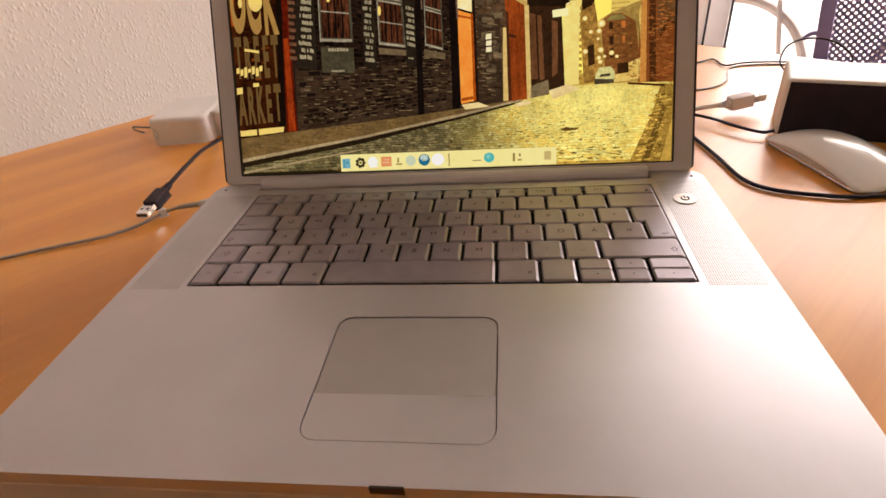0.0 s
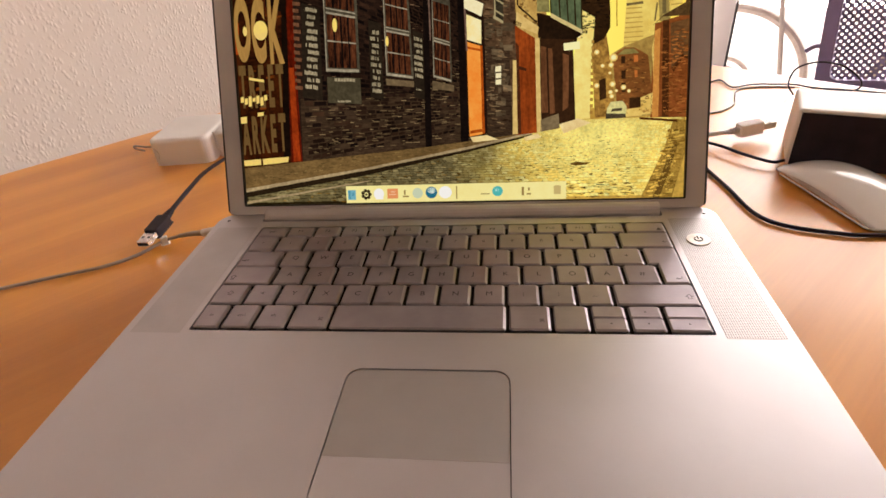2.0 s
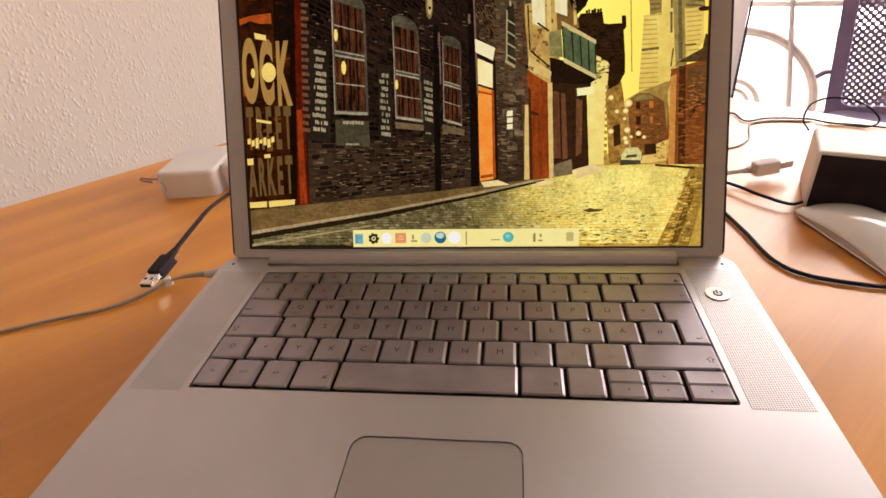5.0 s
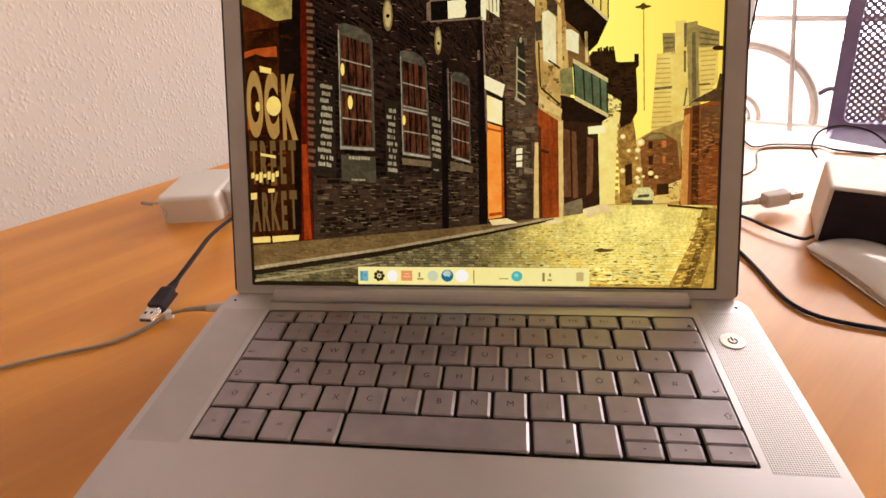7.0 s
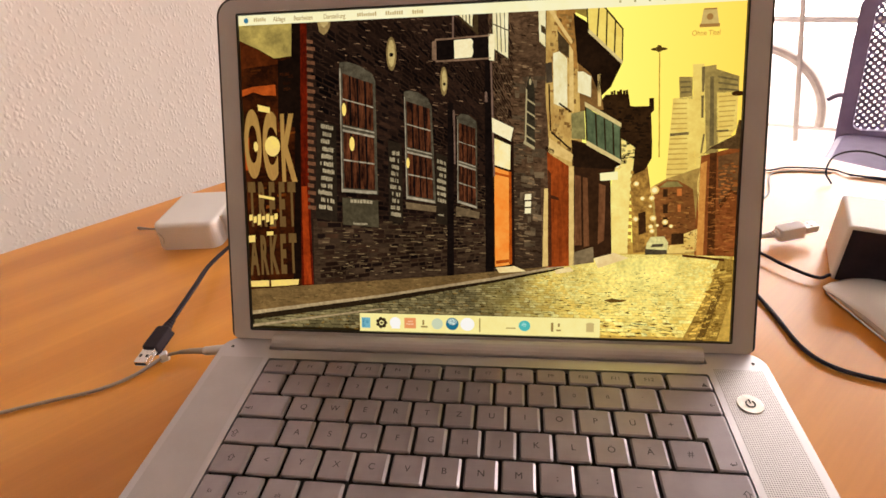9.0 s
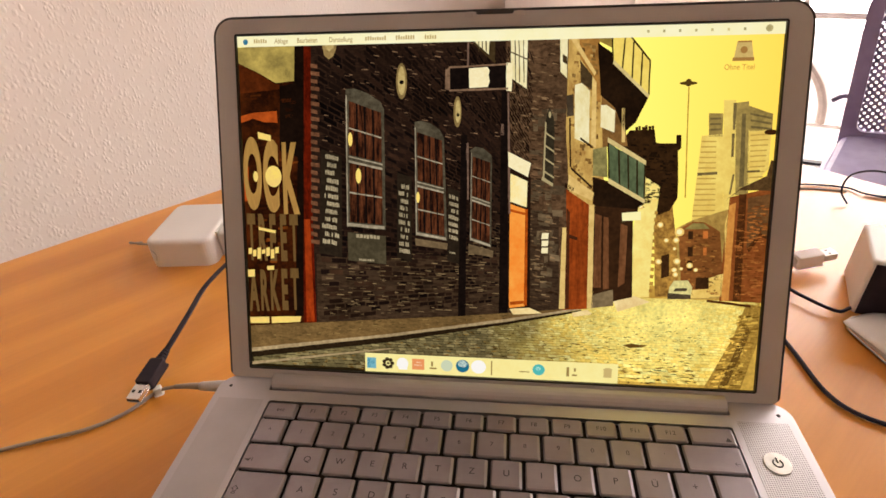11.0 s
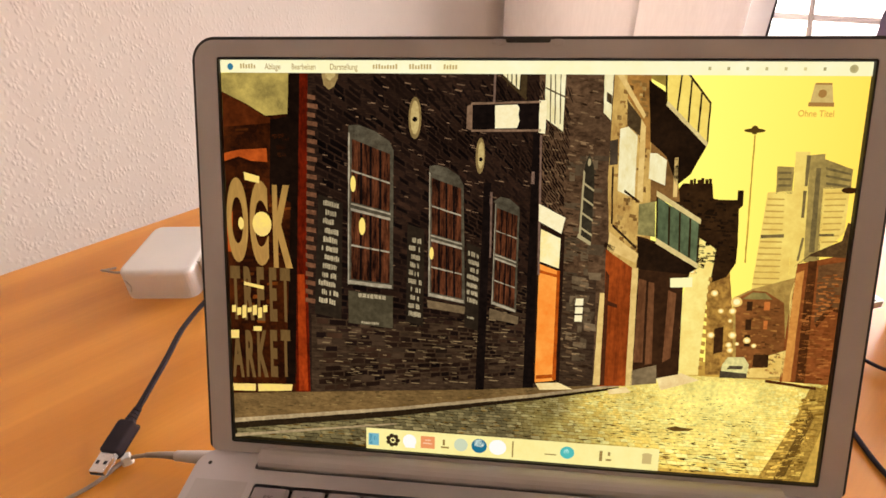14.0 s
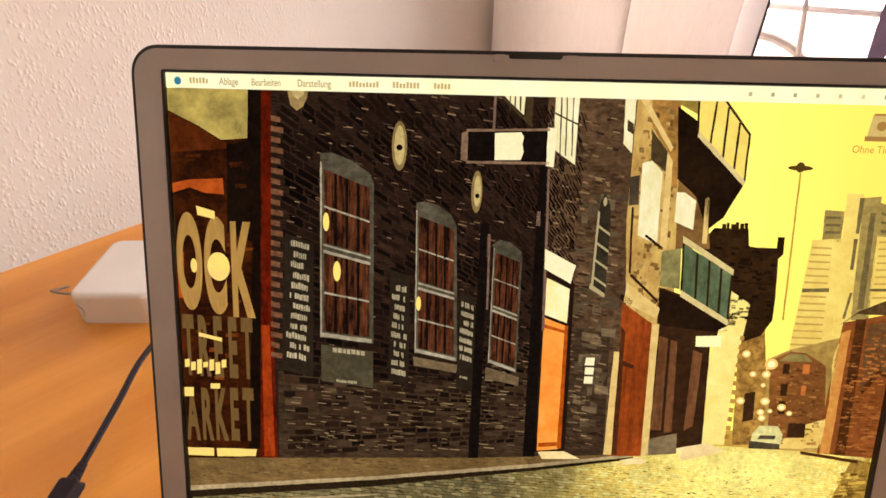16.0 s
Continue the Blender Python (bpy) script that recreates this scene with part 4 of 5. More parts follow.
# car and street lights
patch("picture_car", shown("shown_car", (250, 234, 148), (190, 178, 110), 200), 7, ((83.4, 26.22), (87.51, 26.53), (87.67, 29.48), (86.84, 31.32), (84.35, 31.14), (83.58, 29.18)))
patch("picture_car_shade", shown("shown_car_shade", (62, 56, 44), (96, 84, 58), 300), 8, ((83.34, 25.77), (87.54, 26.09), (87.46, 27.27), (83.32, 27.55)), ((84.67, 28.97), (86.8, 29.13), (86.68, 28.24), (84.37, 28.07)))
patch("picture_door_light", shown("shown_door_light", (255, 232, 160), (226, 186, 116), 80), 8, ((53.6, 21.93), (56.76, 22.51), (60.11, 20.35), (54.54, 19.69)), ((73.23, 25.42), (77.4, 26.35), (80.23, 24.79), (74.35, 21.6)), ((65.79, 20.86), (68.75, 21.88), (69.56, 20.58), (66.03, 19.66)))
bm = bmesh.new()
for k, (w, h) in enumerate(((6, 8), (4, 10), (7, 8), (5, 11), (6, 9), (5, 10))):
    quad(bm, 4, spot(1207 + k * 6.6, 309), spot(1207 + k * 6.6 + w, 309), spot(1207 + k * 6.6 + w, 309 - h), spot(1207 + k * 6.6, 309 - h))
patch("picture_chimney", shown("shown_chimney", (40, 24, 11), (66, 44, 20), 80), 4, bm=bm)
bm, halo = bmesh.new(), bmesh.new()
for x, y, r in ((1289, 513, 1.5), (1282, 529, 1.0), (1262, 529, 0.8), (1251, 498, 1.0), (1245, 571, 1.0), (1282, 571, 1.1), (1276, 588, 0.9), (1278, 597, 0.9), (1307, 580, 1.0), (1319, 589, 0.7), (1290, 586, 0.6), (1212, 460, 0.9), (1278, 546, 0.6)):
    disc(bm, 10, *spot(x, y), r * 0.34, r * 0.48)
    disc(halo, 9, *spot(x, y), r * 0.58, r * 0.80)
patch("picture_street_glow", shown("shown_street_glow", (255, 244, 172)), 15, ((74.23, 50.06), (77.6, 50.51), (77.73, 48.12), (74.35, 47.8)), bm=bm)
picture("picture_street_halo", halo, shown("shown_street_halo", (240, 190, 92), (252, 212, 116), 200))
# long brick house
patch("picture_brick_house", shown("shown_brick", (30, 20, 16), (58, 42, 31), 200, (0.5, 2.6, 1), lo=0.38, hi=0.70, turn=-9), 7, ((10.8, 14.59), (15.06, 15.03), (44.77, 18.78), (54.13, 20.43), (52.12, 99.05), (11.87, 97.85)))
patch("picture_wall_foot", shown("shown_wall_foot", (44, 32, 22), (76, 58, 40), 160, (0.5, 2.4, 1), lo=0.36, hi=0.66), 7.5, ((14.64, 14.99), (44.77, 18.78), (63.29, 21.71), (62.7, 49.89), (53.41, 49.39), (42.99, 36.61), (29.52, 34.97), (14.79, 36.28)))
patch("picture_gable", shown("shown_gable", (58, 42, 28), (116, 88, 60), 130, (0.8, 1.2, 1), lo=0.34, hi=0.70), 7, ((54.13, 20.43), (64.23, 21.79), (64.42, 52.83), (64.98, 61.26), (64.27, 98.99), (51.94, 99.06)))
low_bricks = bmesh.new()
bm = bmesh.new()
v0 = 15.4
while v0 < 190:
    u = 15.2 + rng.uniform(0, 2)
    while u < 56.8:
        w = 0.040 * (84 - u) * rng.uniform(0.7, 1.2)
        near = (84 - u) / 68.5
        y0, y1 = (31 + (v0 - 31) * (84 - q) / 68.5 for q in (u, u + w))
        h = 1.36 * near * rng.uniform(0.85, 1.08)
        if max(y0, y1) + h < 97 and u + w < 57.5 and min(y0, y1) > 13.2 + 0.07 * u and rng.random() < 0.93:
            j = rng.uniform(-0.16, 0.16)
            quad(low_bricks if y0 < 34 + rng.uniform(-4, 4) + 0.10 * (u - 15) else bm, 8, (u + 0.13, y0 + j), (u + w - 0.13, y1 + j), (u + w - 0.13, y1 + h), (u + 0.13, y0 + h))
        u += w
    v0 += 1.86
picture("picture_brickwork", bm, pieces("shown_bricks", ((13, 8, 7), (27, 17, 13), (18, 11, 9), (36, 24, 18), (15, 9, 8), (50, 34, 25), (21, 13, 10)), None, 0.45, 1.6, 26))
picture("picture_lower_brickwork", low_bricks, pieces("shown_lower_bricks", ((22, 14, 11), (42, 28, 20), (28, 18, 14), (58, 41, 29), (24, 15, 12), (74, 55, 38), (34, 23, 17)), None, 0.4, 1.7, 26))
grain("picture_mortar_glint", ((15.28, 16.03), (62.69, 22.42), (62.13, 45.55), (15.39, 33.22)), 360, 1.1, 0.2, ((72, 56, 37), (118, 95, 64), (56, 43, 28), (152, 125, 87)), 9, -0.03)
grain("picture_wall_glint", ((15.85, 39.45), (52.78, 44.99), (51.43, 98.03), (16.54, 97.36)), 380, 0.8, 0.2, ((58, 42, 31), (98, 74, 54), (44, 32, 24), (134, 102, 74)), 9, -0.26)
grain("picture_gable_brick", ((54.48, 21.7), (63.07, 22.45), (62.56, 98), (52.32, 98.03)), 420, 0.85, 0.36, ((42, 30, 19), (106, 80, 53), (66, 48, 32), (148, 116, 80), (54, 38, 25)), 8, -0.26)
grain("picture_plaster_patch", ((58.23, 24.48), (62.97, 24.88), (62.56, 82.79), (57.2, 82.71)), 46, 1.6, 1.8, ((92, 74, 52), (120, 98, 70), (74, 58, 40)), 7.8, -0.1)
bm = bmesh.new()
for k in range(24):
    y = 156 + k * 15.4
    quad(bm, 10, spot(547 - 0.05 * k, y), spot(561 + 4 * (k % 2) - 0.1 * k, y + 3), spot(561 + 4 * (k % 2) - 0.1 * k, y + 11), spot(547 - 0.05 * k, y + 8))
patch("picture_quoin", shown("shown_quoins", (136, 92, 62), (84, 52, 34), 300), 10, bm=bm)
patch("picture_red_pillar", shown("shown_red_pillar", (104, 26, 7), (62, 15, 5), 100, (1, 0.3, 1), lo=0.4, hi=0.6), 9, ((11.65, 14.68), (14.42, 14.97), (14.15, 54.45), (14.79, 97.61), (13.43, 97.6), (12.12, 68.97)))
patch("picture_red_pillar_lit", shown("shown_red_pillar_lit", (168, 62, 18), (122, 40, 12), 120, (1, 0.3, 1), lo=0.35, hi=0.65), 9.5, ((12.3, 15.07), (14, 15.25), (13.65, 46.92), (12.42, 46.83)))
# shop window
patch("picture_shop", shown("shown_shop", (34, 14, 6), (84, 38, 11), 26, lo=0.42, hi=0.72), 9, ((0, 13.11), (11.87, 14.7), (13.23, 97.6), (0, 96.9)))
patch("picture_shop_pier", shown("shown_shop_pier", (16, 9, 6), (30, 18, 11), 60), 10, ((9.96, 16.78), (11.67, 16.96), (13.43, 97.6), (11.46, 97.31), (11.03, 86.55), (8.22, 85.79), (7.82, 67.34), (11.45, 65.33)))
grain("picture_shop_reflection", ((0.78, 31.98), (10.47, 32.81), (11.29, 84.48), (0, 84.18)), 70, 1.5, 0.9, ((26, 11, 5), (112, 54, 16), (62, 28, 9), (36, 16, 7)), 10, 0.1)
patch("picture_shop_blind", shown("shown_shop_blind", (206, 178, 88), (122, 108, 56), 40), 11, ((0, 96.9), (11.57, 97.58), (11.25, 87.25), (7.44, 86.74), (4.5, 89.3), (0, 92.52)))
patch("picture_shop_beam", shown("shown_shop_beam", (92, 40, 12), (58, 25, 8), 40), 10.5, ((0, 92.24), (4.49, 89.03), (7.24, 86.6), (8.24, 86.35), (8.2, 84.96), (0.08, 83.9)))
patch("picture_shop_glow", shown("shown_shop_glow", (206, 92, 30), (140, 58, 18), 70), 11, ((0, 77.37), (2.77, 78.34), (7.46, 78.77), (7.58, 75.38), (4.74, 75.56), (2.52, 76.62), (0, 75.37)), ((0.01, 60.78), (1.11, 62.62), (0.83, 52.13), (0, 52.08)))
bm = bmesh.new()
disc(bm, 13, *spot(470, 383), 1.7, 3.2); disc(bm, 13, *spot(434, 382), 0.5, 1.6)
for k in range(7):
    quad(bm, 14, spot(419 + k * 9, 525 + 4 * (k % 2)), spot(426 + k * 9, 524 + 4 * (k % 2)), spot(426 + k * 9, 536 + 5 * (k % 3)), spot(419 + k * 9, 537 + 5 * (k % 3)))
patch("picture_shop_lamp", shown("shown_shop_lamps", (255, 222, 106), (240, 200, 116), 100), 14, ((3.34, 72.78), (6.08, 71.74), (6.04, 70.01), (3.49, 70.77)), ((0, 15.92), (4.25, 16.2), (4.21, 14.22), (0.06, 13.95)), ((4.68, 16.24), (11.14, 16.74), (10.91, 14.93), (4.75, 14.12)), ((0, 30.92), (1.51, 31.09), (1.46, 28.86), (0, 28.7)), ((2.76, 44.33), (6.32, 43.35), (6.3, 42.43), (2.74, 43.4)), ((4.21, 32.28), (5.7, 32.4), (5.68, 31.14), (4.19, 31.01)), bm=bm)


def words(text, ends, height, mat, name):
    """Letters of the built-in font, stretched one by one to fill an area of the screen."""
    (u0, v0), (u1, v1) = ends
    n = len(text)
    for i, ch in enumerate(text):
        cu = bpy.data.curves.new(name, "FONT")
        cu.body, cu.size, cu.align_x, cu.align_y, cu.offset = ch, 0.01, "CENTER", "CENTER", 0.00045
        cu.materials.append(mat)
        ob = new(name, cu)
        ob.parent = screen
        ob.matrix_parent_inverse = HOMES[screen].inverted()
        s = (i + 0.5) / n
        w, h = (u1 - u0) / n / 100 * 2 * SW, height / 100 * SH
        c = at_screen(u0 + s * (u1 - u0), v0 + s * (v1 - v0), 12)
        ob.matrix_basis = LID @ Matrix.Translation(c) @ Matrix.Diagonal((w / 0.0083, h / 0.0078, 1, 1))


PALE = shown("shown_pale_letters", (196, 150, 74), (150, 112, 58), 60)
PALE2 = shown("shown_dim_letters", (128, 98, 52), (92, 68, 37), 60)
words("OCK", ((0, 59.57), (11.53, 57.56)), 21.6, PALE, "picture_letter")
words("TREET", ((0, 40.38), (11.3, 40.33)), 14.6, PALE2, "picture_letter")
words("ARKET", ((0, 23.57), (11.11, 24.63)), 13.2, PALE2, "picture_letter")

# sash windows of the brick house
FRAME = shown("shown_window_frame", (100, 94, 74), (60, 54, 42), 100)
PANE = shown("shown_panes", (24, 12, 9), (118, 66, 38), 110, (2.5, 0.25, 1), lo=0.40, hi=0.66)
BAR = shown("shown_bars", (186, 172, 140), (146, 132, 104), 200)
DARKP = shown("shown_dark", (13, 9, 8), (28, 20, 17), 200)
frames, panes, bars, dark = bmesh.new(), bmesh.new(), bmesh.new(), bmesh.new()


def sash(q, arch, cols=4, rows=2, half=0.5):
    """A sash window of two halves in the four-cornered area q (ll, lr, ur, ul), under a flat arch."""
    quad(frames, 11, *q)
    quad(frames, 11, q[3], q[2], *arch)
    for t0, t1 in ((0.04, half - 0.03), (half + 0.03, 0.965)):
        sub(panes, 12, q, 0.075, t0, 0.925, t1)
        for k in range(1, rows):
            t = t0 + (t1 - t0) * k / rows
            sub(bars, 13, q, 0.075, t - 0.006, 0.925, t + 0.006)
        for k in range(1, cols):
            s = 0.075 + 0.85 * k / cols
            sub(dark, 13, q, s - 0.026, t0, s + 0.026, t1)
    sub(bars, 13, q, 0.06, half - 0.03, 0.94, half - 0.012)
    sub(bars, 13, q, 0.06, half + 0.010, 0.94, half + 0.022)
    sub(bars, 13, q, 0.03, 0.005, 0.97, 0.03)
    sub(bars, 13, q, 0.0, 0.0, 0.03, 1.0)


sash(((21.31, 44.87), (29.17, 44.05), (29.06, 78.87), (21.52, 83.08)), ((28.39, 81.05), (25.89, 83.46), (23.19, 84.9), (21.54, 84.73)), half=0.53)
sash(((35.24, 42.66), (41.44, 41.15), (40.67, 70.92), (35.03, 73.79)), ((39.88, 73.11), (37.97, 74.98), (36.25, 75.62), (35.02, 75.31)), half=0.49)
sash(((45.9, 41.45), (49.99, 39.5), (49.9, 64.57), (45.93, 66.65)), ((49.78, 65.96), (48.24, 67.85), (46.74, 68.35), (45.63, 67.2)), half=0.49)
picture("picture_window_frame", frames, FRAME)
picture("picture_pane", panes, PANE)
picture("picture_glazing_bar", bars, BAR)
patch("picture_stone_sill", shown("shown_stone_sills", (126, 106, 74), (92, 76, 52), 160), 11, ((35.05, 41.75), (41.55, 40.41), (41.39, 38.6), (35.17, 39.65)), ((45.63, 40.39), (50.49, 38.5), (50.36, 36.55), (45.6, 37.7)))
bm = bmesh.new()
disc(bm, 14, *spot(643, 386), 0.55, 2.2); disc(bm, 14, *spot(627, 312), 0.45, 2.0); disc(bm, 14, *spot(763, 432), 0.35, 1.6)
patch("picture_lamp_in_window", shown("shown_window_lamp", (255, 220, 110)), 14, bm=bm)
# hanging notice boards
patch("picture_menu_board", shown("shown_menu_board", (62, 58, 42), (88, 80, 58), 50), 10, ((21.39, 34.64), (29.23, 33.72), (29.18, 42.24), (21.41, 43.21)))
BOARDS = ((15.42, 36.64), (20.16, 35.47), (20.5, 65.6), (16.33, 67.71)), ((31.43, 35.73), (34.44, 34.75), (34.37, 59.63), (31.54, 60.93)), ((41.45, 35.29), (43.92, 34.26), (43.78, 55.5), (41.46, 56.82))
patch("picture_notice_board", shown("shown_boards", (34, 28, 21), (48, 40, 30), 60), 11, *BOARDS)
bm = bmesh.new()
for q, rows in ((((15.85, 39.45), (19.96, 38.53), (20.31, 65.88), (16.72, 67.16)), 12), (((31.51, 37.27), (34.12, 36.55), (34.1, 57.6), (31.75, 58.35)), 10), (((41.53, 41.6), (43.59, 40.85), (43.61, 54.34), (41.67, 55.39)), 7), (((22.22, 41.45), (28.88, 40.71), (28.87, 42.52), (22.22, 43.42)), 1), (((23.44, 34.49), (27.51, 34.2), (27.5, 35.28), (23.44, 35.57)), 1), (((41.61, 37.41), (43.18, 37.07), (43.16, 37.97), (41.59, 38.31)), 1)):
    for k in range(rows):
        s, end = rng.uniform(0.04, 0.28), rng.uniform(0.72, 0.96)
        while s < end:
            w = rng.uniform(0.04, 0.10)
            lift, tall = rng.uniform(-0.05, 0.05), rng.uniform(0.5, 0.62)
            if rng.random() < 0.9:
                sub(bm, 12, q, s, (k + 0.18 + lift) / rows, min(s + w, 0.97), (k + 0.18 + tall + lift) / rows)
            s += w + 0.022
picture("picture_notice_text", bm, shown("shown_notice_text", (196, 178, 136), (134, 118, 86), 900, lo=0.45, hi=0.6))
# oval plaques
bm = bmesh.new(); disc(bm, 11, *spot(733, 197), 1.05, 5.0); disc(bm, 11, *spot(846, 262), 0.75, 4.3)
patch("picture_plaque", shown("shown_plaques", (158, 134, 82), (120, 100, 58), 90), 11, ((16.94, 98.17), (20.04, 98.32), (19.81, 95.79), (19.21, 93.91), (18.32, 93.09), (17.46, 94.16)), bm=bm)
bm = bmesh.new(); disc(bm, 12, *spot(733, 196), 0.72, 4.0); disc(bm, 12, *spot(847, 261), 0.48, 3.2)
patch("picture_plaque_face", shown("shown_plaque_faces", (214, 190, 120), (168, 142, 84), 150), 12, ((17.62, 98.17), (19.56, 98.32), (19.34, 96.32), (18.45, 95.24), (17.78, 96.04)), bm=bm)
disc(dark, 14, *spot(733, 199), 0.42, 0.6); disc(dark, 14, *spot(847, 268), 0.3, 0.5)
# rain pipes
for q in (((43.68, 18.52), (45.16, 18.82), (45.17, 71.62), (43.96, 71.58)), ((51.72, 19.9), (53.46, 20.21), (52.47, 83.7), (51.47, 83.69))):
    quad(dark, 13, *q)
patch("picture_thin_pipe", shown("shown_thin_pipe", (140, 112, 92), (96, 74, 60), 200), 13, ((45.03, 69.4), (45.4, 69.41), (45.31, 64.66), (44.93, 64.65)), ((44.95, 90.48), (45.31, 90.48), (45.37, 98.55), (45.01, 98.55)), ((45.25, 53.27), (45.54, 53.29), (45.41, 68.86), (45.13, 68.85)), ((53.22, 49.38), (53.6, 49.4), (52.85, 83.18), (52.58, 83.17)), ((51.49, 71.54), (52.05, 71.56), (51.97, 74.56), (51.51, 74.55)))
# hanging sign
quad(dark, 15, *((41.25, 83.78), (52.64, 84.1), (52.49, 90.67), (41.18, 90.05)))
picture("picture_dark_ironwork", dark, DARKP)
patch("picture_sign_frame", shown("shown_sign_frame", (148, 118, 90), (108, 84, 62), 200), 16, ((41.55, 89.92), (52.49, 90.54), (52.48, 91.06), (41.54, 90.45)), ((41.62, 83.65), (52.65, 83.97), (52.63, 84.5), (41.62, 84.19)), ((40.87, 84.31), (41.81, 83.92), (41.73, 90.18), (40.9, 89.65)))
patch("picture_white_panel", shown("shown_white_panels", (255, 242, 192), (244, 224, 160), 200), 16, ((45.41, 84.52), (48.9, 84.71), (49.23, 86.31), (49.01, 87.89), (49.17, 89.21), (48.79, 90.12), (45.32, 89.83)), ((52.29, 83.7), (53.3, 83.45), (53.38, 91.07), (52.2, 91.19)), ((53.02, 62.73), (56.72, 59.8), (57.24, 63.73), (52.91, 66.9)), ((59.56, 42.2), (60.86, 42.28), (60.89, 44.03), (59.68, 43.96)), ((59.63, 40.15), (60.85, 40.23), (60.88, 41.84), (59.67, 41.77)), ((59.62, 38.09), (60.83, 38.17), (60.86, 39.79), (59.65, 39.71)))
# doorway
patch("picture_orange_door", shown("shown_orange_door", (246, 126, 34), (255, 176, 76), 22), 12, ((53.7, 21.63), (56.77, 22.36), (56.46, 50.71), (53.42, 52.27)))
patch("picture_door_shade", shown("shown_door_shade", (196, 88, 20), (150, 62, 14), 60), 13, ((53.87, 22.57), (56.55, 23.11), (56.52, 24.03), (53.84, 23.49)), ((56.57, 22.5), (57.15, 22.55), (56.83, 50.73), (56.37, 50.7)), ((53.48, 49.97), (56.42, 48.98), (56.4, 49.7), (53.46, 50.83)))
patch("picture_lit_fanlight", shown("shown_fanlight", (255, 226, 138), (255, 244, 188), 60), 12, ((53.49, 52.84), (56.63, 51.29), (56.66, 58.68), (53.45, 60.79)))
patch("picture_door_jamb", shown("shown_door_jamb", (44, 28, 18), (28, 18, 13), 60), 11.5, ((53.33, 21.28), (57.74, 21.99), (57.27, 59.83), (52.83, 63)))
# upper windows and neighbouring house
patch("picture_next_house", shown("shown_next_house", (226, 186, 98), (158, 116, 56), 70, (1, 0.5, 1)), 9, ((63.66, 21.89), (64.6, 52.84), (63.43, 73.49), (63.4, 99), (68.76, 98.96), (70.74, 57.32), (69.63, 50.25), (69.1, 22.36)))
patch("picture_next_house_side", shown("shown_next_house_side", (150, 110, 56), (92, 64, 32), 60), 8.8, ((68.35, 83.38), (73.36, 80.31), (74.64, 68.4), (71.12, 68.3), (68.34, 66.86), (68.59, 57.23), (69.84, 57.29)))
patch("picture_next_house_gable", shown("shown_next_house_gable", (190, 136, 62), (128, 88, 40), 60), 9.5, ((65.15, 98.74), (68.77, 98.71), (69.53, 80.26), (68.66, 80.24), (67.84, 87.27), (65.57, 91.89)))
patch("picture_pale_window", shown("shown_pale_windows", (255, 246, 196), (226, 204, 130), 60, (1, 0.4, 1)), 12, ((46.41, 95.97), (49, 93.13), (49.08, 98.81), (46.37, 98.81)), ((53.11, 87.15), (56.08, 84.02), (56.04, 98.79), (52.93, 98.8)), ((62.09, 88.53), (63.3, 86.72), (63.24, 98.75), (61.84, 98.76)), ((65.06, 70.57), (67.73, 68.75), (67.47, 83.37), (65.99, 85.44), (64.78, 84.91)), ((69.64, 73.64), (72.18, 72.09), (72.17, 77.93), (70.61, 79.48), (69.57, 79.47)), ((68.73, 61.95), (71.09, 61.21), (71, 66.94), (68.48, 67.68)))
bm = bmesh.new()
for x in (891, 898, 906):
    quad(bm, 14, spot(x, 140), spot(x + 2.2, 142), spot(x + 2.6, 106), spot(x + 0.4, 106))
for x in (965, 973, 982):
    quad(bm, 14, spot(x, 205), spot(x + 1.8, 206), spot(x + 2.8, 106), spot(x + 1, 106))
patch("picture_pale_window_bar", shown("shown_pale_bars", (84, 68, 40), (60, 46, 28), 200), 14, ((46.23, 96.23), (50.13, 91.05), (50.3, 91.7), (46.4, 96.88)), ((53.03, 94.18), (56.13, 92.12), (56.14, 91.73), (53.04, 93.79)), ((62.38, 93.17), (63.19, 92.4), (63.26, 90.34), (62.44, 91.11)), ((65.8, 85.7), (67.82, 83.38), (67.84, 87.27), (65.59, 91.38)), ((49.19, 92.87), (50.13, 91.31), (50.15, 98.8), (49.17, 98.81)), bm=bm)
patch("picture_cream_trim", shown("shown_cream_trim", (240, 204, 122), (206, 166, 90), 90), 13, ((68.08, 68.76), (69.01, 67.97), (68.61, 85.46), (67.84, 87.27)), ((63.64, 97.23), (68.19, 87.27), (68.51, 88.05), (64.12, 98.49)), ((64.09, 56.48), (68.76, 53.32), (69.02, 55.58), (64.28, 60.67)), ((63.28, 21.86), (64.42, 21.96), (64.16, 45.67), (63.42, 45.63)), ((68.64, 22.32), (69.57, 22.4), (69.17, 52.21), (68.18, 52.16)), ((73.53, 69.44), (74.15, 69.46), (73.87, 78.74), (73.28, 78.47)))
patch("picture_grey_box", shown("shown_grey_box", (84, 72, 54), (62, 52, 40), 60), 13, ((63.5, 76.45), (64.82, 76.74), (64.6, 82.55), (63.38, 82.14)))
patch("picture_drain", shown("shown_drain", (36, 24, 15), (54, 36, 22), 200), 13, ((64.39, 62.62), (64.66, 62.63), (64.22, 76.19), (63.95, 76.19)), ((64.59, 62.07), (68.61, 56.68), (68.67, 57.24), (64.66, 62.63)), ((63.52, 57.01), (65.2, 55.97), (65.34, 57.09), (63.66, 58.14)), ((66.05, 70.33), (68.29, 67.95), (68.36, 68.49), (66.12, 70.87)))
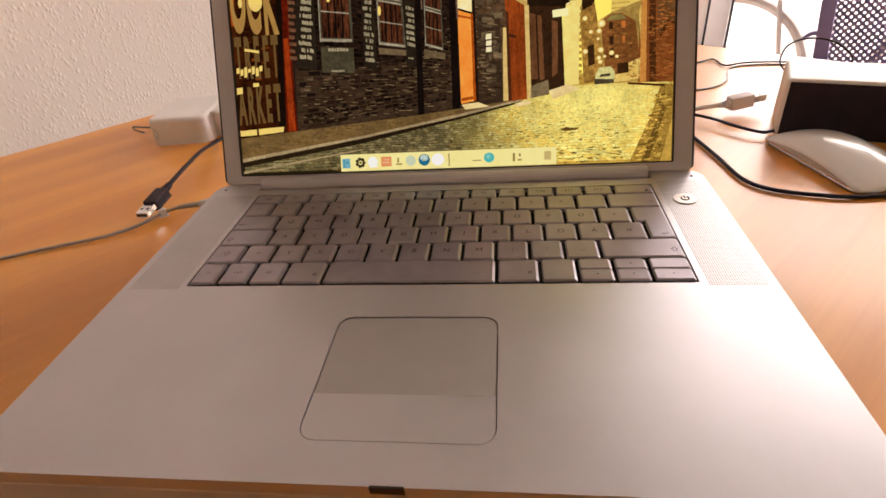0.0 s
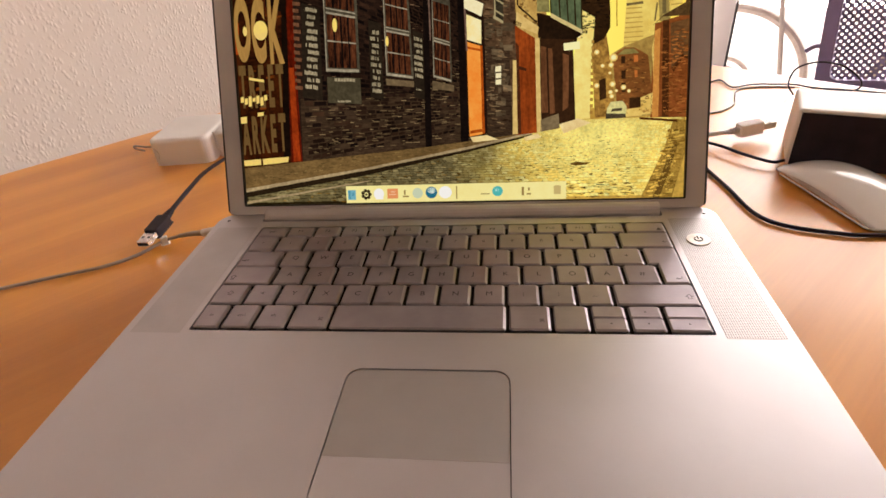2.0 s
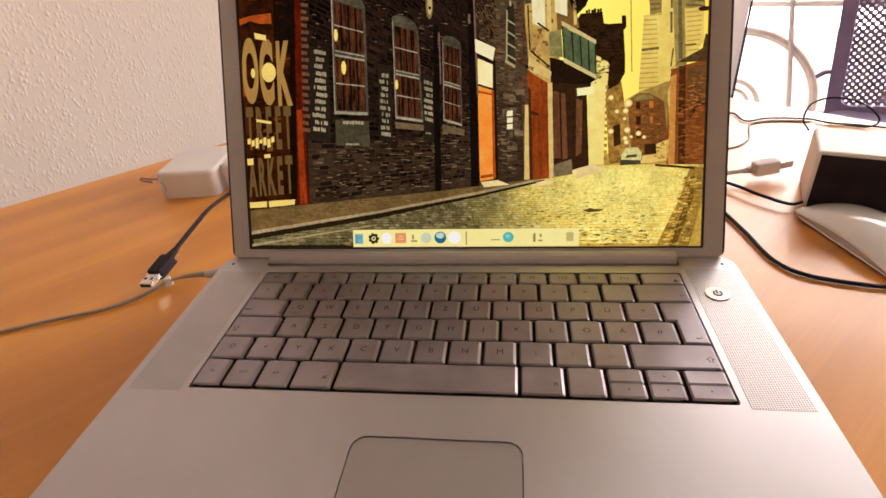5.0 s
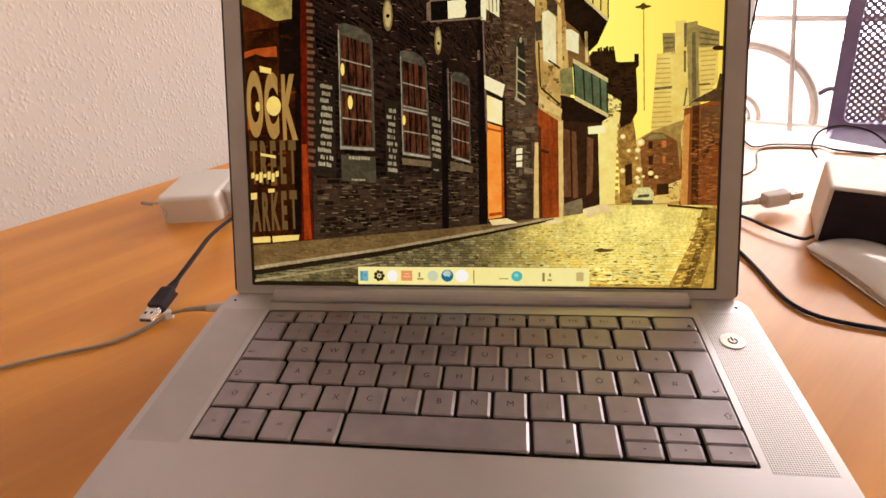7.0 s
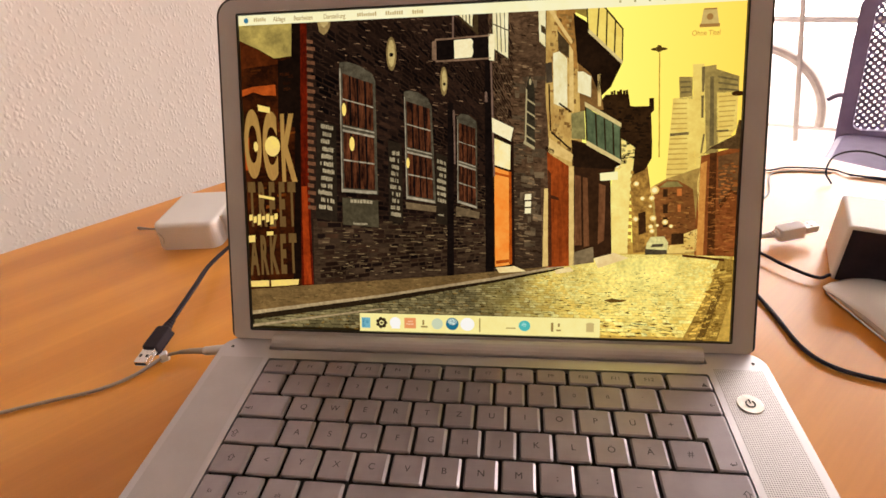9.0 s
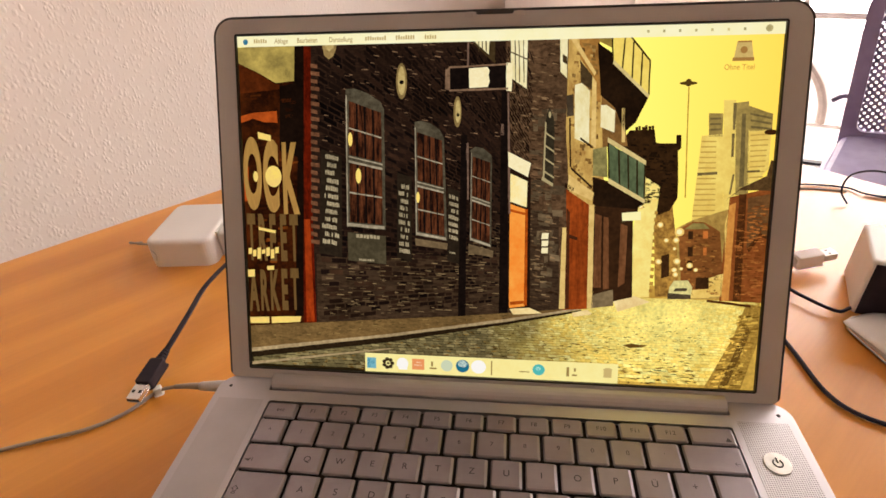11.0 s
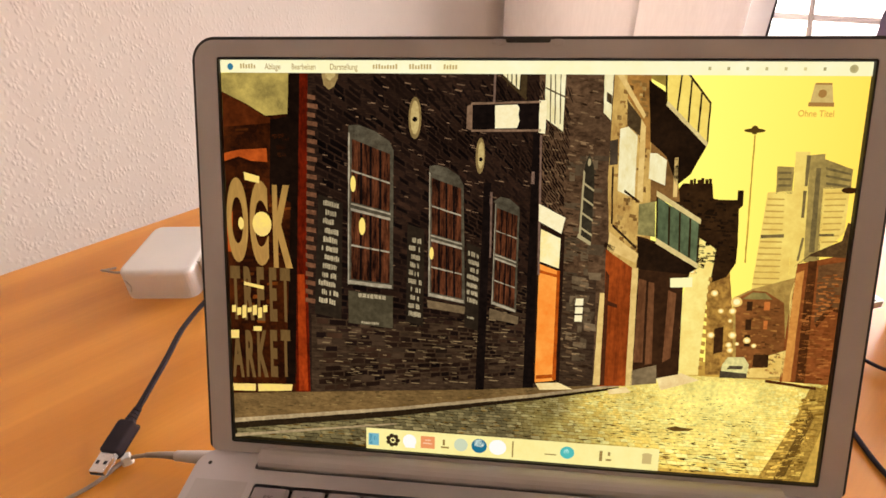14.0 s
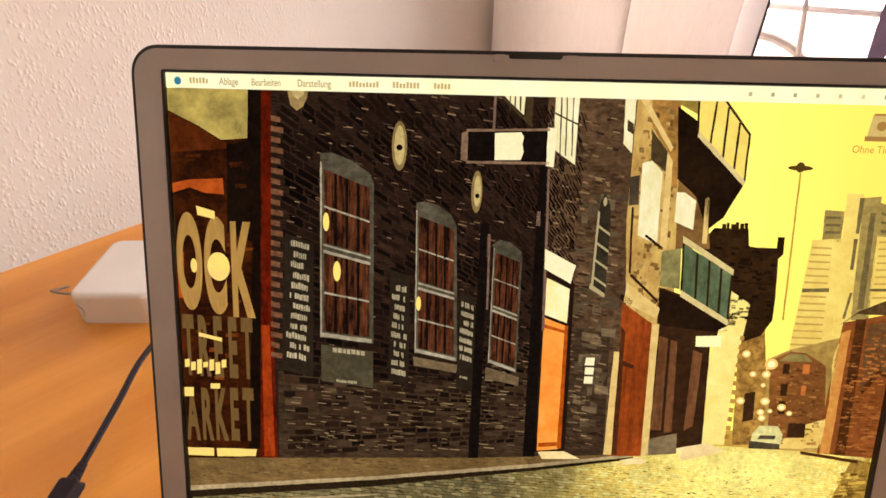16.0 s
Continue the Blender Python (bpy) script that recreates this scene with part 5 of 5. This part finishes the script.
grain("picture_next_house_mark", ((65.09, 54.27), (69.97, 54.5), (68.32, 96.95), (63.82, 96.98)), 110, 0.6, 0.8, ((120, 84, 40), (214, 172, 96), (150, 110, 54), (96, 66, 31)), 10, -0.2)
patch("picture_dark_shop", shown("shown_dark_shop", (34, 21, 12), (66, 43, 24), 40), 11, ((69.44, 23), (76.87, 26.01), (76.26, 50.58), (71.57, 58.74), (68.64, 60.01), (68.9, 50.22)))
patch("picture_rust_gate", shown("shown_rust_gate", (172, 78, 26), (112, 46, 15), 60, (3, 0.3, 1)), 12, ((64.05, 21.62), (68.55, 22.16), (68.27, 52.17), (63.9, 56.47), (64.28, 42.78)))
patch("picture_gate_mark", shown("shown_gate_mark", (66, 34, 18), (88, 48, 24), 60), 13, ((64.46, 42.8), (66.34, 42.04), (66.3, 42.91), (64.41, 43.95)), ((64.42, 21.96), (65.17, 22.03), (64.72, 50), (64.11, 51.39)))
patch("picture_passage_door", shown("shown_passage_door", (128, 84, 50), (88, 52, 28), 60, (3, 0.4, 1)), 12, ((69.56, 28.42), (71.03, 28.54), (70.58, 49.17), (69.38, 49.67)), ((71.43, 27.97), (72.52, 28.35), (71.87, 48.67), (70.96, 48.9)), ((74.16, 28.78), (75.37, 30.05), (75.41, 46.3), (74.11, 47.08)))
patch("picture_passage_step", shown("shown_passage_step", (142, 122, 86), (110, 94, 64), 60), 13, ((69.29, 22.38), (73.52, 23.34), (73.27, 28.11), (69.47, 26.32)))
# balconies
patch("picture_dark_underside", shown("shown_undersides", (20, 13, 8), (44, 29, 16), 40), 13, ((68.54, 95.95), (71.42, 92.9), (77.95, 81.66), (75.89, 74.83), (73.93, 72.13), (72.05, 78.72), (69.45, 82.09)), ((68.65, 59.74), (71.59, 58.19), (78.28, 52.64), (76.59, 51.16), (69.19, 51.93)))
patch("picture_upper_balcony", shown("shown_upper_balcony", (255, 228, 112), (236, 200, 88), 50), 14, ((71.49, 91.13), (77.94, 81.91), (77.93, 90.61), (73.74, 98.41), (71.18, 98.44)))
patch("picture_balcony_top", shown("shown_balcony_top", (176, 150, 66), (138, 116, 50), 50), 13, ((68.87, 96.2), (71.18, 94.42), (71, 98.69), (68.77, 98.71)))
patch("picture_lower_balcony", shown("shown_lower_balcony", (110, 126, 86), (66, 78, 52), 70, (1, 0.4, 1)), 14, ((71.53, 59.57), (78.03, 54.02), (77.96, 63.36), (71.07, 69.38)))
patch("picture_balcony_end", shown("shown_balcony_end", (166, 156, 92), (104, 100, 58), 50), 14, ((68.63, 60.29), (71.34, 59.84), (70.94, 68.3), (68.49, 67.55)))
bm = bmesh.new()
for x0, y0, x1, y1 in ((1166, 108, 1165, 166), (1193, 110, 1184, 184), (1209, 128, 1203, 204), (1226, 150, 1220, 222), (1241, 168, 1236, 238), (1151, 332, 1150, 404), (1172, 346, 1171, 418), (1190, 357, 1189, 428), (1208, 368, 1206, 438), (1224, 377, 1220, 446)):
    quad(bm, 15, spot(x1 - 1.6, y1), spot(x1 + 1.6, y1), spot(x0 + 1.6, y0), spot(x0 - 1.6, y0))
picture("picture_balcony_post", bm, shown("shown_balcony_posts", (46, 36, 18)))
patch("picture_balcony_rail", shown("shown_balcony_rails", (232, 208, 136), (196, 170, 104), 120), 16, ((71.06, 69.51), (78.06, 63.23), (78.08, 64.45), (71, 70.86)), ((71.5, 58.33), (78.19, 52.63), (78.21, 53.89), (71.52, 59.71)), ((71.35, 90.36), (77.81, 81.14), (78.02, 82.04), (71.48, 91.38)))
patch("picture_balcony_edge", shown("shown_balcony_edge", (60, 46, 22)), 15, ((73.58, 98.16), (77.84, 90.61), (77.99, 90.99), (73.73, 98.66)))
patch("picture_arched_window", shown("shown_arched_window", (66, 62, 48), (34, 30, 22), 120), 12, ((59.59, 59.37), (61.49, 57.62), (61.38, 72.9), (61.18, 76.13), (60.36, 79.05), (59.89, 77.17), (59.64, 73.94)))
bm = bmesh.new()
for k in range(4):
    y = 388 - k * 26
    quad(bm, 13, spot(1020 + k * 1.4, y), spot(1039 + k, y + 13), spot(1039 + k, y + 9), spot(1020 + k * 1.4, y - 4))
disc(bm, 13, *spot(1034, 272), 0.25, 0.9)
patch("picture_arched_bar", shown("shown_arched_bars", (176, 162, 116)), 13, ((59.23, 59.07), (61.41, 57.2), (61.47, 58.04), (59.38, 60.06)), ((59.49, 59.64), (59.77, 59.37), (59.88, 74.76), (59.59, 75.29)), bm=bm)
# menu bar, disk and dock
bm = bmesh.new(); rect(bm, 20, 0, 97.0, 100, 100)
picture("menu_bar", bm, shown("shown_menu_bar", (255, 248, 200), (252, 242, 178), 20), "pale menu bar")
bm = bmesh.new()
for u, w in ((3.4, 2.9), (25.6, 4.2), (31.5, 3.8), (37.0, 2.2)):
    k = u
    while k < u + w - 0.3:
        rect(bm, 21, k, 98.0, k + 0.30, 98.8 + rng.uniform(0, 0.4)); k += 0.46
MENU_INK = shown("shown_menu_words", (176, 148, 88))
picture("menu_text", bm, shown("shown_menu_text", (196, 168, 104)))


def line_of_text(text, u, v, width, mat):
    """One line of small type on the screen, starting at u, v."""
    cu = bpy.data.curves.new("menu_word", "FONT")
    cu.body, cu.size, cu.align_y, cu.offset = text, 0.0042, "CENTER", 0.00003
    cu.materials.append(mat)
    ob = new("menu_word", cu)
    ob.parent = screen
    ob.matrix_parent_inverse = HOMES[screen].inverted()
    wide = len(text) * 0.0042 * 0.52
    ob.matrix_basis = LID @ Matrix.Translation(at_screen(u, v, 22)) @ Matrix.Diagonal((width / 100 * 2 * SW / wide, 1, 1, 1))


line_of_text("Ablage", 7.6, 98.4, 3.1, MENU_INK)
line_of_text("Bearbeiten", 12.1, 98.4, 4.9, MENU_INK)
line_of_text("Darstellung", 18.5, 98.4, 5.7, MENU_INK)
bm = bmesh.new(); disc(bm, 21, 97.4, 98.5, 0.6, 0.9)
for k in range(7):
    rect(bm, 21, 77 + k * 2.7, 98.1, 77.4 + k * 2.7, 98.8)
mark = bmesh.new(); disc(mark, 21, 1.7, 98.4, 0.5, 0.8)
picture("menu_mark", mark, shown("shown_menu_mark", (54, 122, 150)))
picture("menu_marks", bm, shown("shown_menu_marks", (168, 168, 118), (208, 188, 124), 40))
bm = bmesh.new(); quad(bm, 20, (91.9, 91.0), (95.2, 91.0), (94.7, 95.3), (92.3, 95.3))
picture("disk_icon", bm, shown("shown_disk", (222, 190, 110), (196, 164, 92), 200))
bm = bmesh.new(); rect(bm, 21, 91.7, 90.4, 95.3, 91.3); rect(bm, 21, 92.4, 95.1, 94.7, 95.5); disc(bm, 21, 93.5, 93.2, 0.6, 0.9)
picture("disk_shade", bm, shown("shown_disk_shade", (168, 126, 64)))
line_of_text("Ohne Titel", 90.4, 88.8, 6.0, shown("shown_disk_label", (206, 152, 66)))
bm = bmesh.new(); rect(bm, 20, 24.6, 0.1, 75.0, 6.0)
picture("dock", bm, shown("shown_dock", (250, 230, 140), (255, 242, 160), 30), "pale dock strip with small icons")


def icon(name, shapes, colour):
    bm = bmesh.new()
    for kind, *a in shapes:
        (disc if kind == "o" else rect)(bm, 22, *a)
    picture(name, bm, shown("shown_" + name, colour))


icon("blue_icon", [("r", 25.0, 1.2, 26.9, 4.6)], (118, 178, 186))
icon("blue_icon_mark", [("r", 25.2, 1.5, 25.7, 4.2), ("o", 26.2, 3.2, 0.35, 0.6)], (70, 138, 160))
icon("dark_icon", [("o", 29.4 + 0.85 * math.cos(k), 3.0 + 1.3 * math.sin(k), 0.42, 0.6) for k in (0, 0.9, 1.8, 2.7, 3.6, 4.5, 5.4)] + [("o", 29.4, 3.0, 0.3, 0.4)], (60, 50, 34))
icon("white_icon", [("o", 32.4, 3.1, 1.2, 1.9), ("r", 31.6, 1.2, 33.4, 4.0), ("o", 47.9, 3.2, 1.5, 2.1)], (255, 250, 236))
icon("orange_icon", [("r", 34.4, 1.4, 36.9, 4.8)], (236, 150, 92))
icon("orange_icon_mark", [("r", 34.8, 2.6, 36.4, 3.0), ("r", 35.2, 3.5, 36.2, 3.9)], (250, 206, 160))
icon("grey_icon", [("r", 38.0, 1.8, 39.4, 2.3), ("r", 38.3, 2.6, 38.7, 4.2), ("r", 65.2, 1.6, 65.7, 4.4), ("r", 66.3, 1.8, 67.2, 2.3), ("r", 66.6, 3.2, 67.0, 4.2), ("r", 50.4, 0.8, 50.65, 5.2), ("r", 56.0, 2.2, 58.0, 2.5)], (156, 132, 74))
icon("pale_blue_icon", [("o", 41.5, 3.1, 1.2, 1.8)], (206, 214, 176))
icon("globe_icon", [("o", 44.7, 3.2, 1.35, 2.0)], (34, 112, 140))
icon("globe_light", [("o", 44.7, 3.9, 0.95, 1.1)], (210, 226, 206))
icon("teal_icon", [("o", 59.8, 3.2, 1.2, 1.7)], (84, 186, 174))
icon("teal_light", [("o", 59.7, 3.5, 0.5, 0.7)], (170, 224, 206))
icon("bin_icon", [("r", 72.3, 1.8, 73.8, 4.2), ("o", 73.05, 4.2, 0.85, 0.5)], (206, 180, 112))

# ---- things on the desk ----


def usb_plug(name, tip, tail, body_mat, label, cable, cable_r, cable_label, cable_mat, fat=1.0, shell_mat=CHROME, twin=False):
    """A plug whose metal shell ends at tip and whose cable leaves at tail."""
    tip, tail = Vector(tip), Vector(tail)
    way = (tail - tip).normalized()
    turn = way.to_track_quat("Y", "Z").to_matrix().to_4x4()
    m = Matrix.Translation(tip) @ turn
    length = (tail - tip).length
    c = thing(name, m, label, "cable")
    shell = part("metal_shell", slab(-0.0049, 0, 0.0049, 0.014, 0.0006, -0.0020 * fat, 0.0020 * fat, 0.0003, 2, 1), shell_mat, c, "bare metal plug shell", m)
    for x in (-0.0025, 0.0025):
        part("shell_hole", box(x - 0.0010, 0.005, 0.0020 * fat - 0.0001, x + 0.0010, 0.0073, 0.0020 * fat + 0.0001), DARK, shell, "", m)
    part("shell_opening", box(-0.0045, -0.0002, -0.0014, 0.0045, 0.0004, 0.0007), DARK, shell, "", m)
    part("plug_body", slab(-0.0058, 0.0125, 0.0058, length - 0.009, 0.0022, -0.0038 * fat, 0.0038 * fat, 0.0010, 4), body_mat, c, "", m)
    bm = bmesh.new()
    for k in range(4):
        y = length - 0.009 + k * 0.0027
        tube([(0, y, 0), (0, y + 0.001, 0), (0, y + 0.002, 0)], (0.0036 - 0.0003 * k) * min(fat, 1.0), 10, 1, bm)
    part("strain_relief", bm, body_mat, c, "", m)
    line = [tail - way * 0.003, *(Vector(p) for p in cable)]
    for side in ((-0.55, 0.55) if twin else (0,)):
        part("cable_lead", tube([tuple(p + Vector((side * cable_r, 0, 0))) for p in line], cable_r * (0.62 if twin else 1)), cable_mat, c, cable_label, smooth=True)
    return c


usb_plug("black_cable", (-0.2471, 0.1225, 0.7590), (-0.2464, 0.1665, 0.7635), BLACK, "black cable with a bare metal plug lying beside the laptop",
         [(-0.2471, 0.1795, 0.7645), (-0.2514, 0.2125, 0.7640), (-0.2604, 0.2555, 0.7590), (-0.2593, 0.3072, 0.7535), (-0.2405, 0.3519, 0.7521), (-0.1916, 0.4066, 0.7521), (-0.1067, 0.4662, 0.7521)], 0.0020, "", BLACK, twin=True)
usb_plug("white_cable", (0.2945, 0.3225, 0.7640), (0.2511, 0.3113, 0.7605), PLUGWHITE, "white cable with a plug lying on the desk behind the mouse",
         [(0.2253, 0.3079, 0.7590), (0.1821, 0.3082, 0.7530), (0.1149, 0.3231, 0.7521), (0.0476, 0.3823, 0.7521)], 0.0022, "", WHITE, 1.5, BUTTON)


def power_lead():
    c = thing("power_cable", (-0.20, 0.13, DESK), "grey-white laptop power cable plugged into the laptop's side", "cable")
    part("power_plug", tube([(-0.1693, 0.1360, 0.7640), (-0.1880, 0.1370, 0.7620), (-0.2043, 0.1385, 0.7590)], (0.0048, 0.0032), 12, 4), GREYWHITE, c, "grey-white barrel plug", smooth=True)
    part("plug_sleeve", tube([(-0.2038, 0.1384, 0.7592), (-0.2148, 0.1390, 0.7580), (-0.2263, 0.1393, 0.7560)], (0.0026, 0.0016), 10, 4), CABLEGREY, c, smooth=True)
    part("cable_lead", tube([(-0.2254, 0.1393, 0.7562), (-0.2393, 0.1365, 0.7530), (-0.2517, 0.1175, 0.7520), (-0.2713, 0.1015, 0.7520), (-0.3034, 0.0880, 0.7520), (-0.3474, 0.0675, 0.7520), (-0.4361, 0.0195, 0.7520), (-0.5446, -0.0205, 0.7520)], 0.0013), CABLEGREY, c, smooth=True)
    part("cable_clip", slab(-0.0028, -0.0026, 0.0028, 0.0026, 0.001, 0, 0.0062, 0.0008), WHITE, c, "small cable clip", pose(-0.2395, 0.1376, DESK, 0, 0, 35))


power_lead()


def charger():
    m = pose(-0.3395, 0.2930, DESK, 0, 0, 5)
    c = thing("power_adapter", m, "white square laptop power adapter lying on the desk", "power adapter")
    part("adapter_body", slab(0, 0, 0.065, 0.078, 0.010, 0.0, 0.029, 0.0045, 6, 4, True), WHITE, c, "", m)
    part("corner_plug", slab(0.0653, 0.016, 0.090, 0.074, 0.006, 0.0, 0.0283, 0.004, 6, 4, True), WHITE, c, "", m)
    part("adapter_seam", slab(0.0640, 0.018, 0.0662, 0.072, 0.0005, 0.001, 0.0275), WHITE, c, "", m)
    part("mark", tube([(0.008, -0.0002, 0.008), (0.0095, -0.0002, 0.014), (0.006, -0.0002, 0.021)], 0.0006, 6, 4), GREYWHITE, c, "", m)
    part("adapter_lead", tube([(0.001, 0.022, 0.014), (-0.012, 0.018, 0.016), (-0.026, 0.020, 0.017), (-0.032, 0.030, 0.010), (-0.033, 0.045, 0.0016)], 0.0011, 8), CABLEGREY, c, "", m, True)


charger()


def mouse():
    m = pose(0.3045, 0.1965, DESK, 0, 0, 13)
    c = thing("computer_mouse", m, "slim white glossy computer mouse with a low arched shell", "mouse")
    bm = bmesh.new()
    nx, ny = 16, 28
    grid = []
    for j in range(ny + 1):
        t = -1 + 2 * j / ny
        hw = 0.0285 * (1 - abs(t) ** 5 * 0.16) * (1 if abs(t) < 0.93 else math.sqrt(max(0.05, 1 - ((abs(t) - 0.93) / 0.07) ** 2 * 0.6)))
        row = []
        for i in range(nx + 1):
            s = -1 + 2 * i / nx
            z = 0.0200 * (1 - 0.74 * t * t) * (1 - 0.52 * abs(s) ** 2.4)
            row.append(bm.verts.new((hw * s, 0.0565 * t, max(z, 0.004))))
        grid.append(row)
    for a, b in zip(grid, grid[1:]):
        for i in range(nx):
            bm.faces.new((a[i], a[i + 1], b[i + 1], b[i]))
    ob = part("mouse_shell", bm, GLOSSWHITE, c, "glossy white top shell", m, True)
    so = ob.modifiers.new("thickness", "SOLIDIFY")
    so.thickness, so.offset = 0.0016, -1
    part("mouse_belly", slab(-0.0255, -0.050, 0.0255, 0.050, 0.006, 0.0012, 0.0052, 0.001), CHROME, c, "grey metal underside", m)
    for s in (-0.0262, 0.0258):
        bm = bmesh.new()
        for j in range(15):
            t0, t1 = -0.86 + 1.72 * j / 15, -0.86 + 1.72 * (j + 1) / 15
            zs = [0.0200 * (1 - 0.74 * t * t) * 0.50 - 0.0015 for t in (t0, t1)]
            vs = [bm.verts.new((s + dx, 0.0565 * t, z)) for dx in (0, 0.0004) for t, z in ((t0, 0.004), (t1, 0.004), (t1, max(0.0042, zs[1])), (t0, max(0.0042, zs[0])))]
            for f in ((0, 1, 2, 3), (7, 6, 5, 4), (3, 2, 6, 7)):
                bm.faces.new([vs[k] for k in f])
        bmesh.ops.remove_doubles(bm, verts=bm.verts, dist=1e-6)
        part("mouse_side", bm, GREYWHITE, c, "satin grey side", m)
    for y in (-0.045, 0.045):
        part("glide", box(-0.018, y - 0.002, 0.0, 0.018, y + 0.002, 0.0014), DARK, c, "", m)


mouse()


def carton():
    m = pose(0.2810, 0.2570, DESK, 0, 0, -21)
    c = thing("carton", m, "small white card box with a black front", "box")
    part("carton_body", box(0, 0.0012, 0, 0.165, 0.062, 0.050, 0.0026, 3), WHITECARD, c, "", m)
    part("carton_front", box(0.0030, 0.0003, 0.0010, 0.1640, 0.0016, 0.0474, 0.0003, 1), BLACKBOX, c, "matt black front face", m)
    part("print_line", box(0.075, 0.018, 0.0499, 0.128, 0.0192, 0.0503), GREYWHITE, c, "", m)


carton()

c = thing("braided_cable", (0.24, 0.2, DESK), "black braided cable curving over the desk round the mouse", "cable")
part("cable_lead", tube([(0.0949, 0.4219, 0.7521), (0.1621, 0.3725, 0.7521), (0.2062, 0.3033, 0.7520), (0.2123, 0.2539, 0.7520), (0.2189, 0.2104, 0.7520), (0.2240, 0.1695, 0.7520), (0.2380, 0.1500, 0.7520), (0.2664, 0.1390, 0.7520), (0.2879, 0.1355, 0.7520),
     (0.3160, 0.1385, 0.7520), (0.3543, 0.1595, 0.7520), (0.4269, 0.1645, 0.7520), (0.5354, 0.1245, 0.7520)], 0.0016), BLACK, c, smooth=True)
c = thing("black_lead", (0.26, 0.27, DESK), "black cable running behind the mouse", "cable")
part("cable_lead", tube([(0.1136, 0.4515, 0.7521), (0.1912, 0.3378, 0.7545), (0.2342, 0.2922, 0.7560), (0.2491, 0.2705, 0.7560), (0.2687, 0.2528, 0.7550), (0.2907, 0.2598, 0.7520), (0.3332, 0.2193, 0.7520), (0.3603, 0.1845, 0.7520), (0.4179, 0.1445, 0.7520)], 0.0014), BLACK, c, smooth=True)
c = thing("thin_cable", (0.36, 0.48, DESK), "thin dark cable with one loose loop on the desk", "cable")
part("cable_lead", tube([(0.1891, 0.4713, 0.7515), (0.2549, 0.4861, 0.7515), (0.2860, 0.4968, 0.7515), (0.3063, 0.5078, 0.7515), (0.3109, 0.4772, 0.7515), (0.3390, 0.4846, 0.7515), (0.3808, 0.4772, 0.7515), (0.3927, 0.4604, 0.7525), (0.4265, 0.4416, 0.753), (0.4220, 0.4220, 0.769), (0.4058, 0.4336, 0.783), (0.3850, 0.4480, 0.785), (0.3685, 0.4567, 0.776), (0.3610, 0.4500, 0.761), (0.3630, 0.4367, 0.7525)], 0.0010, 8), BLACK, c, smooth=True)
part("cable_tail", tube([(0.3927, 0.4614, 0.7515), (0.4262, 0.4495, 0.7515), (0.4747, 0.4219, 0.7515), (0.5335, 0.3824, 0.7515)], 0.0010, 8), BLACK, c, smooth=True)
c = thing("pale_lead", (0.33, 0.45, DESK), "thin pale cable lying on the desk", "cable")
part("cable_lead", tube([(0.3782, 0.4693, 0.7508), (0.3402, 0.4753, 0.7508), (0.3121, 0.4654, 0.7508), (0.2925, 0.4170, 0.7508), (0.2617, 0.3923, 0.7508), (0.2094, 0.3923, 0.7508)], 0.0010, 8), CABLEGREY, c, smooth=True)
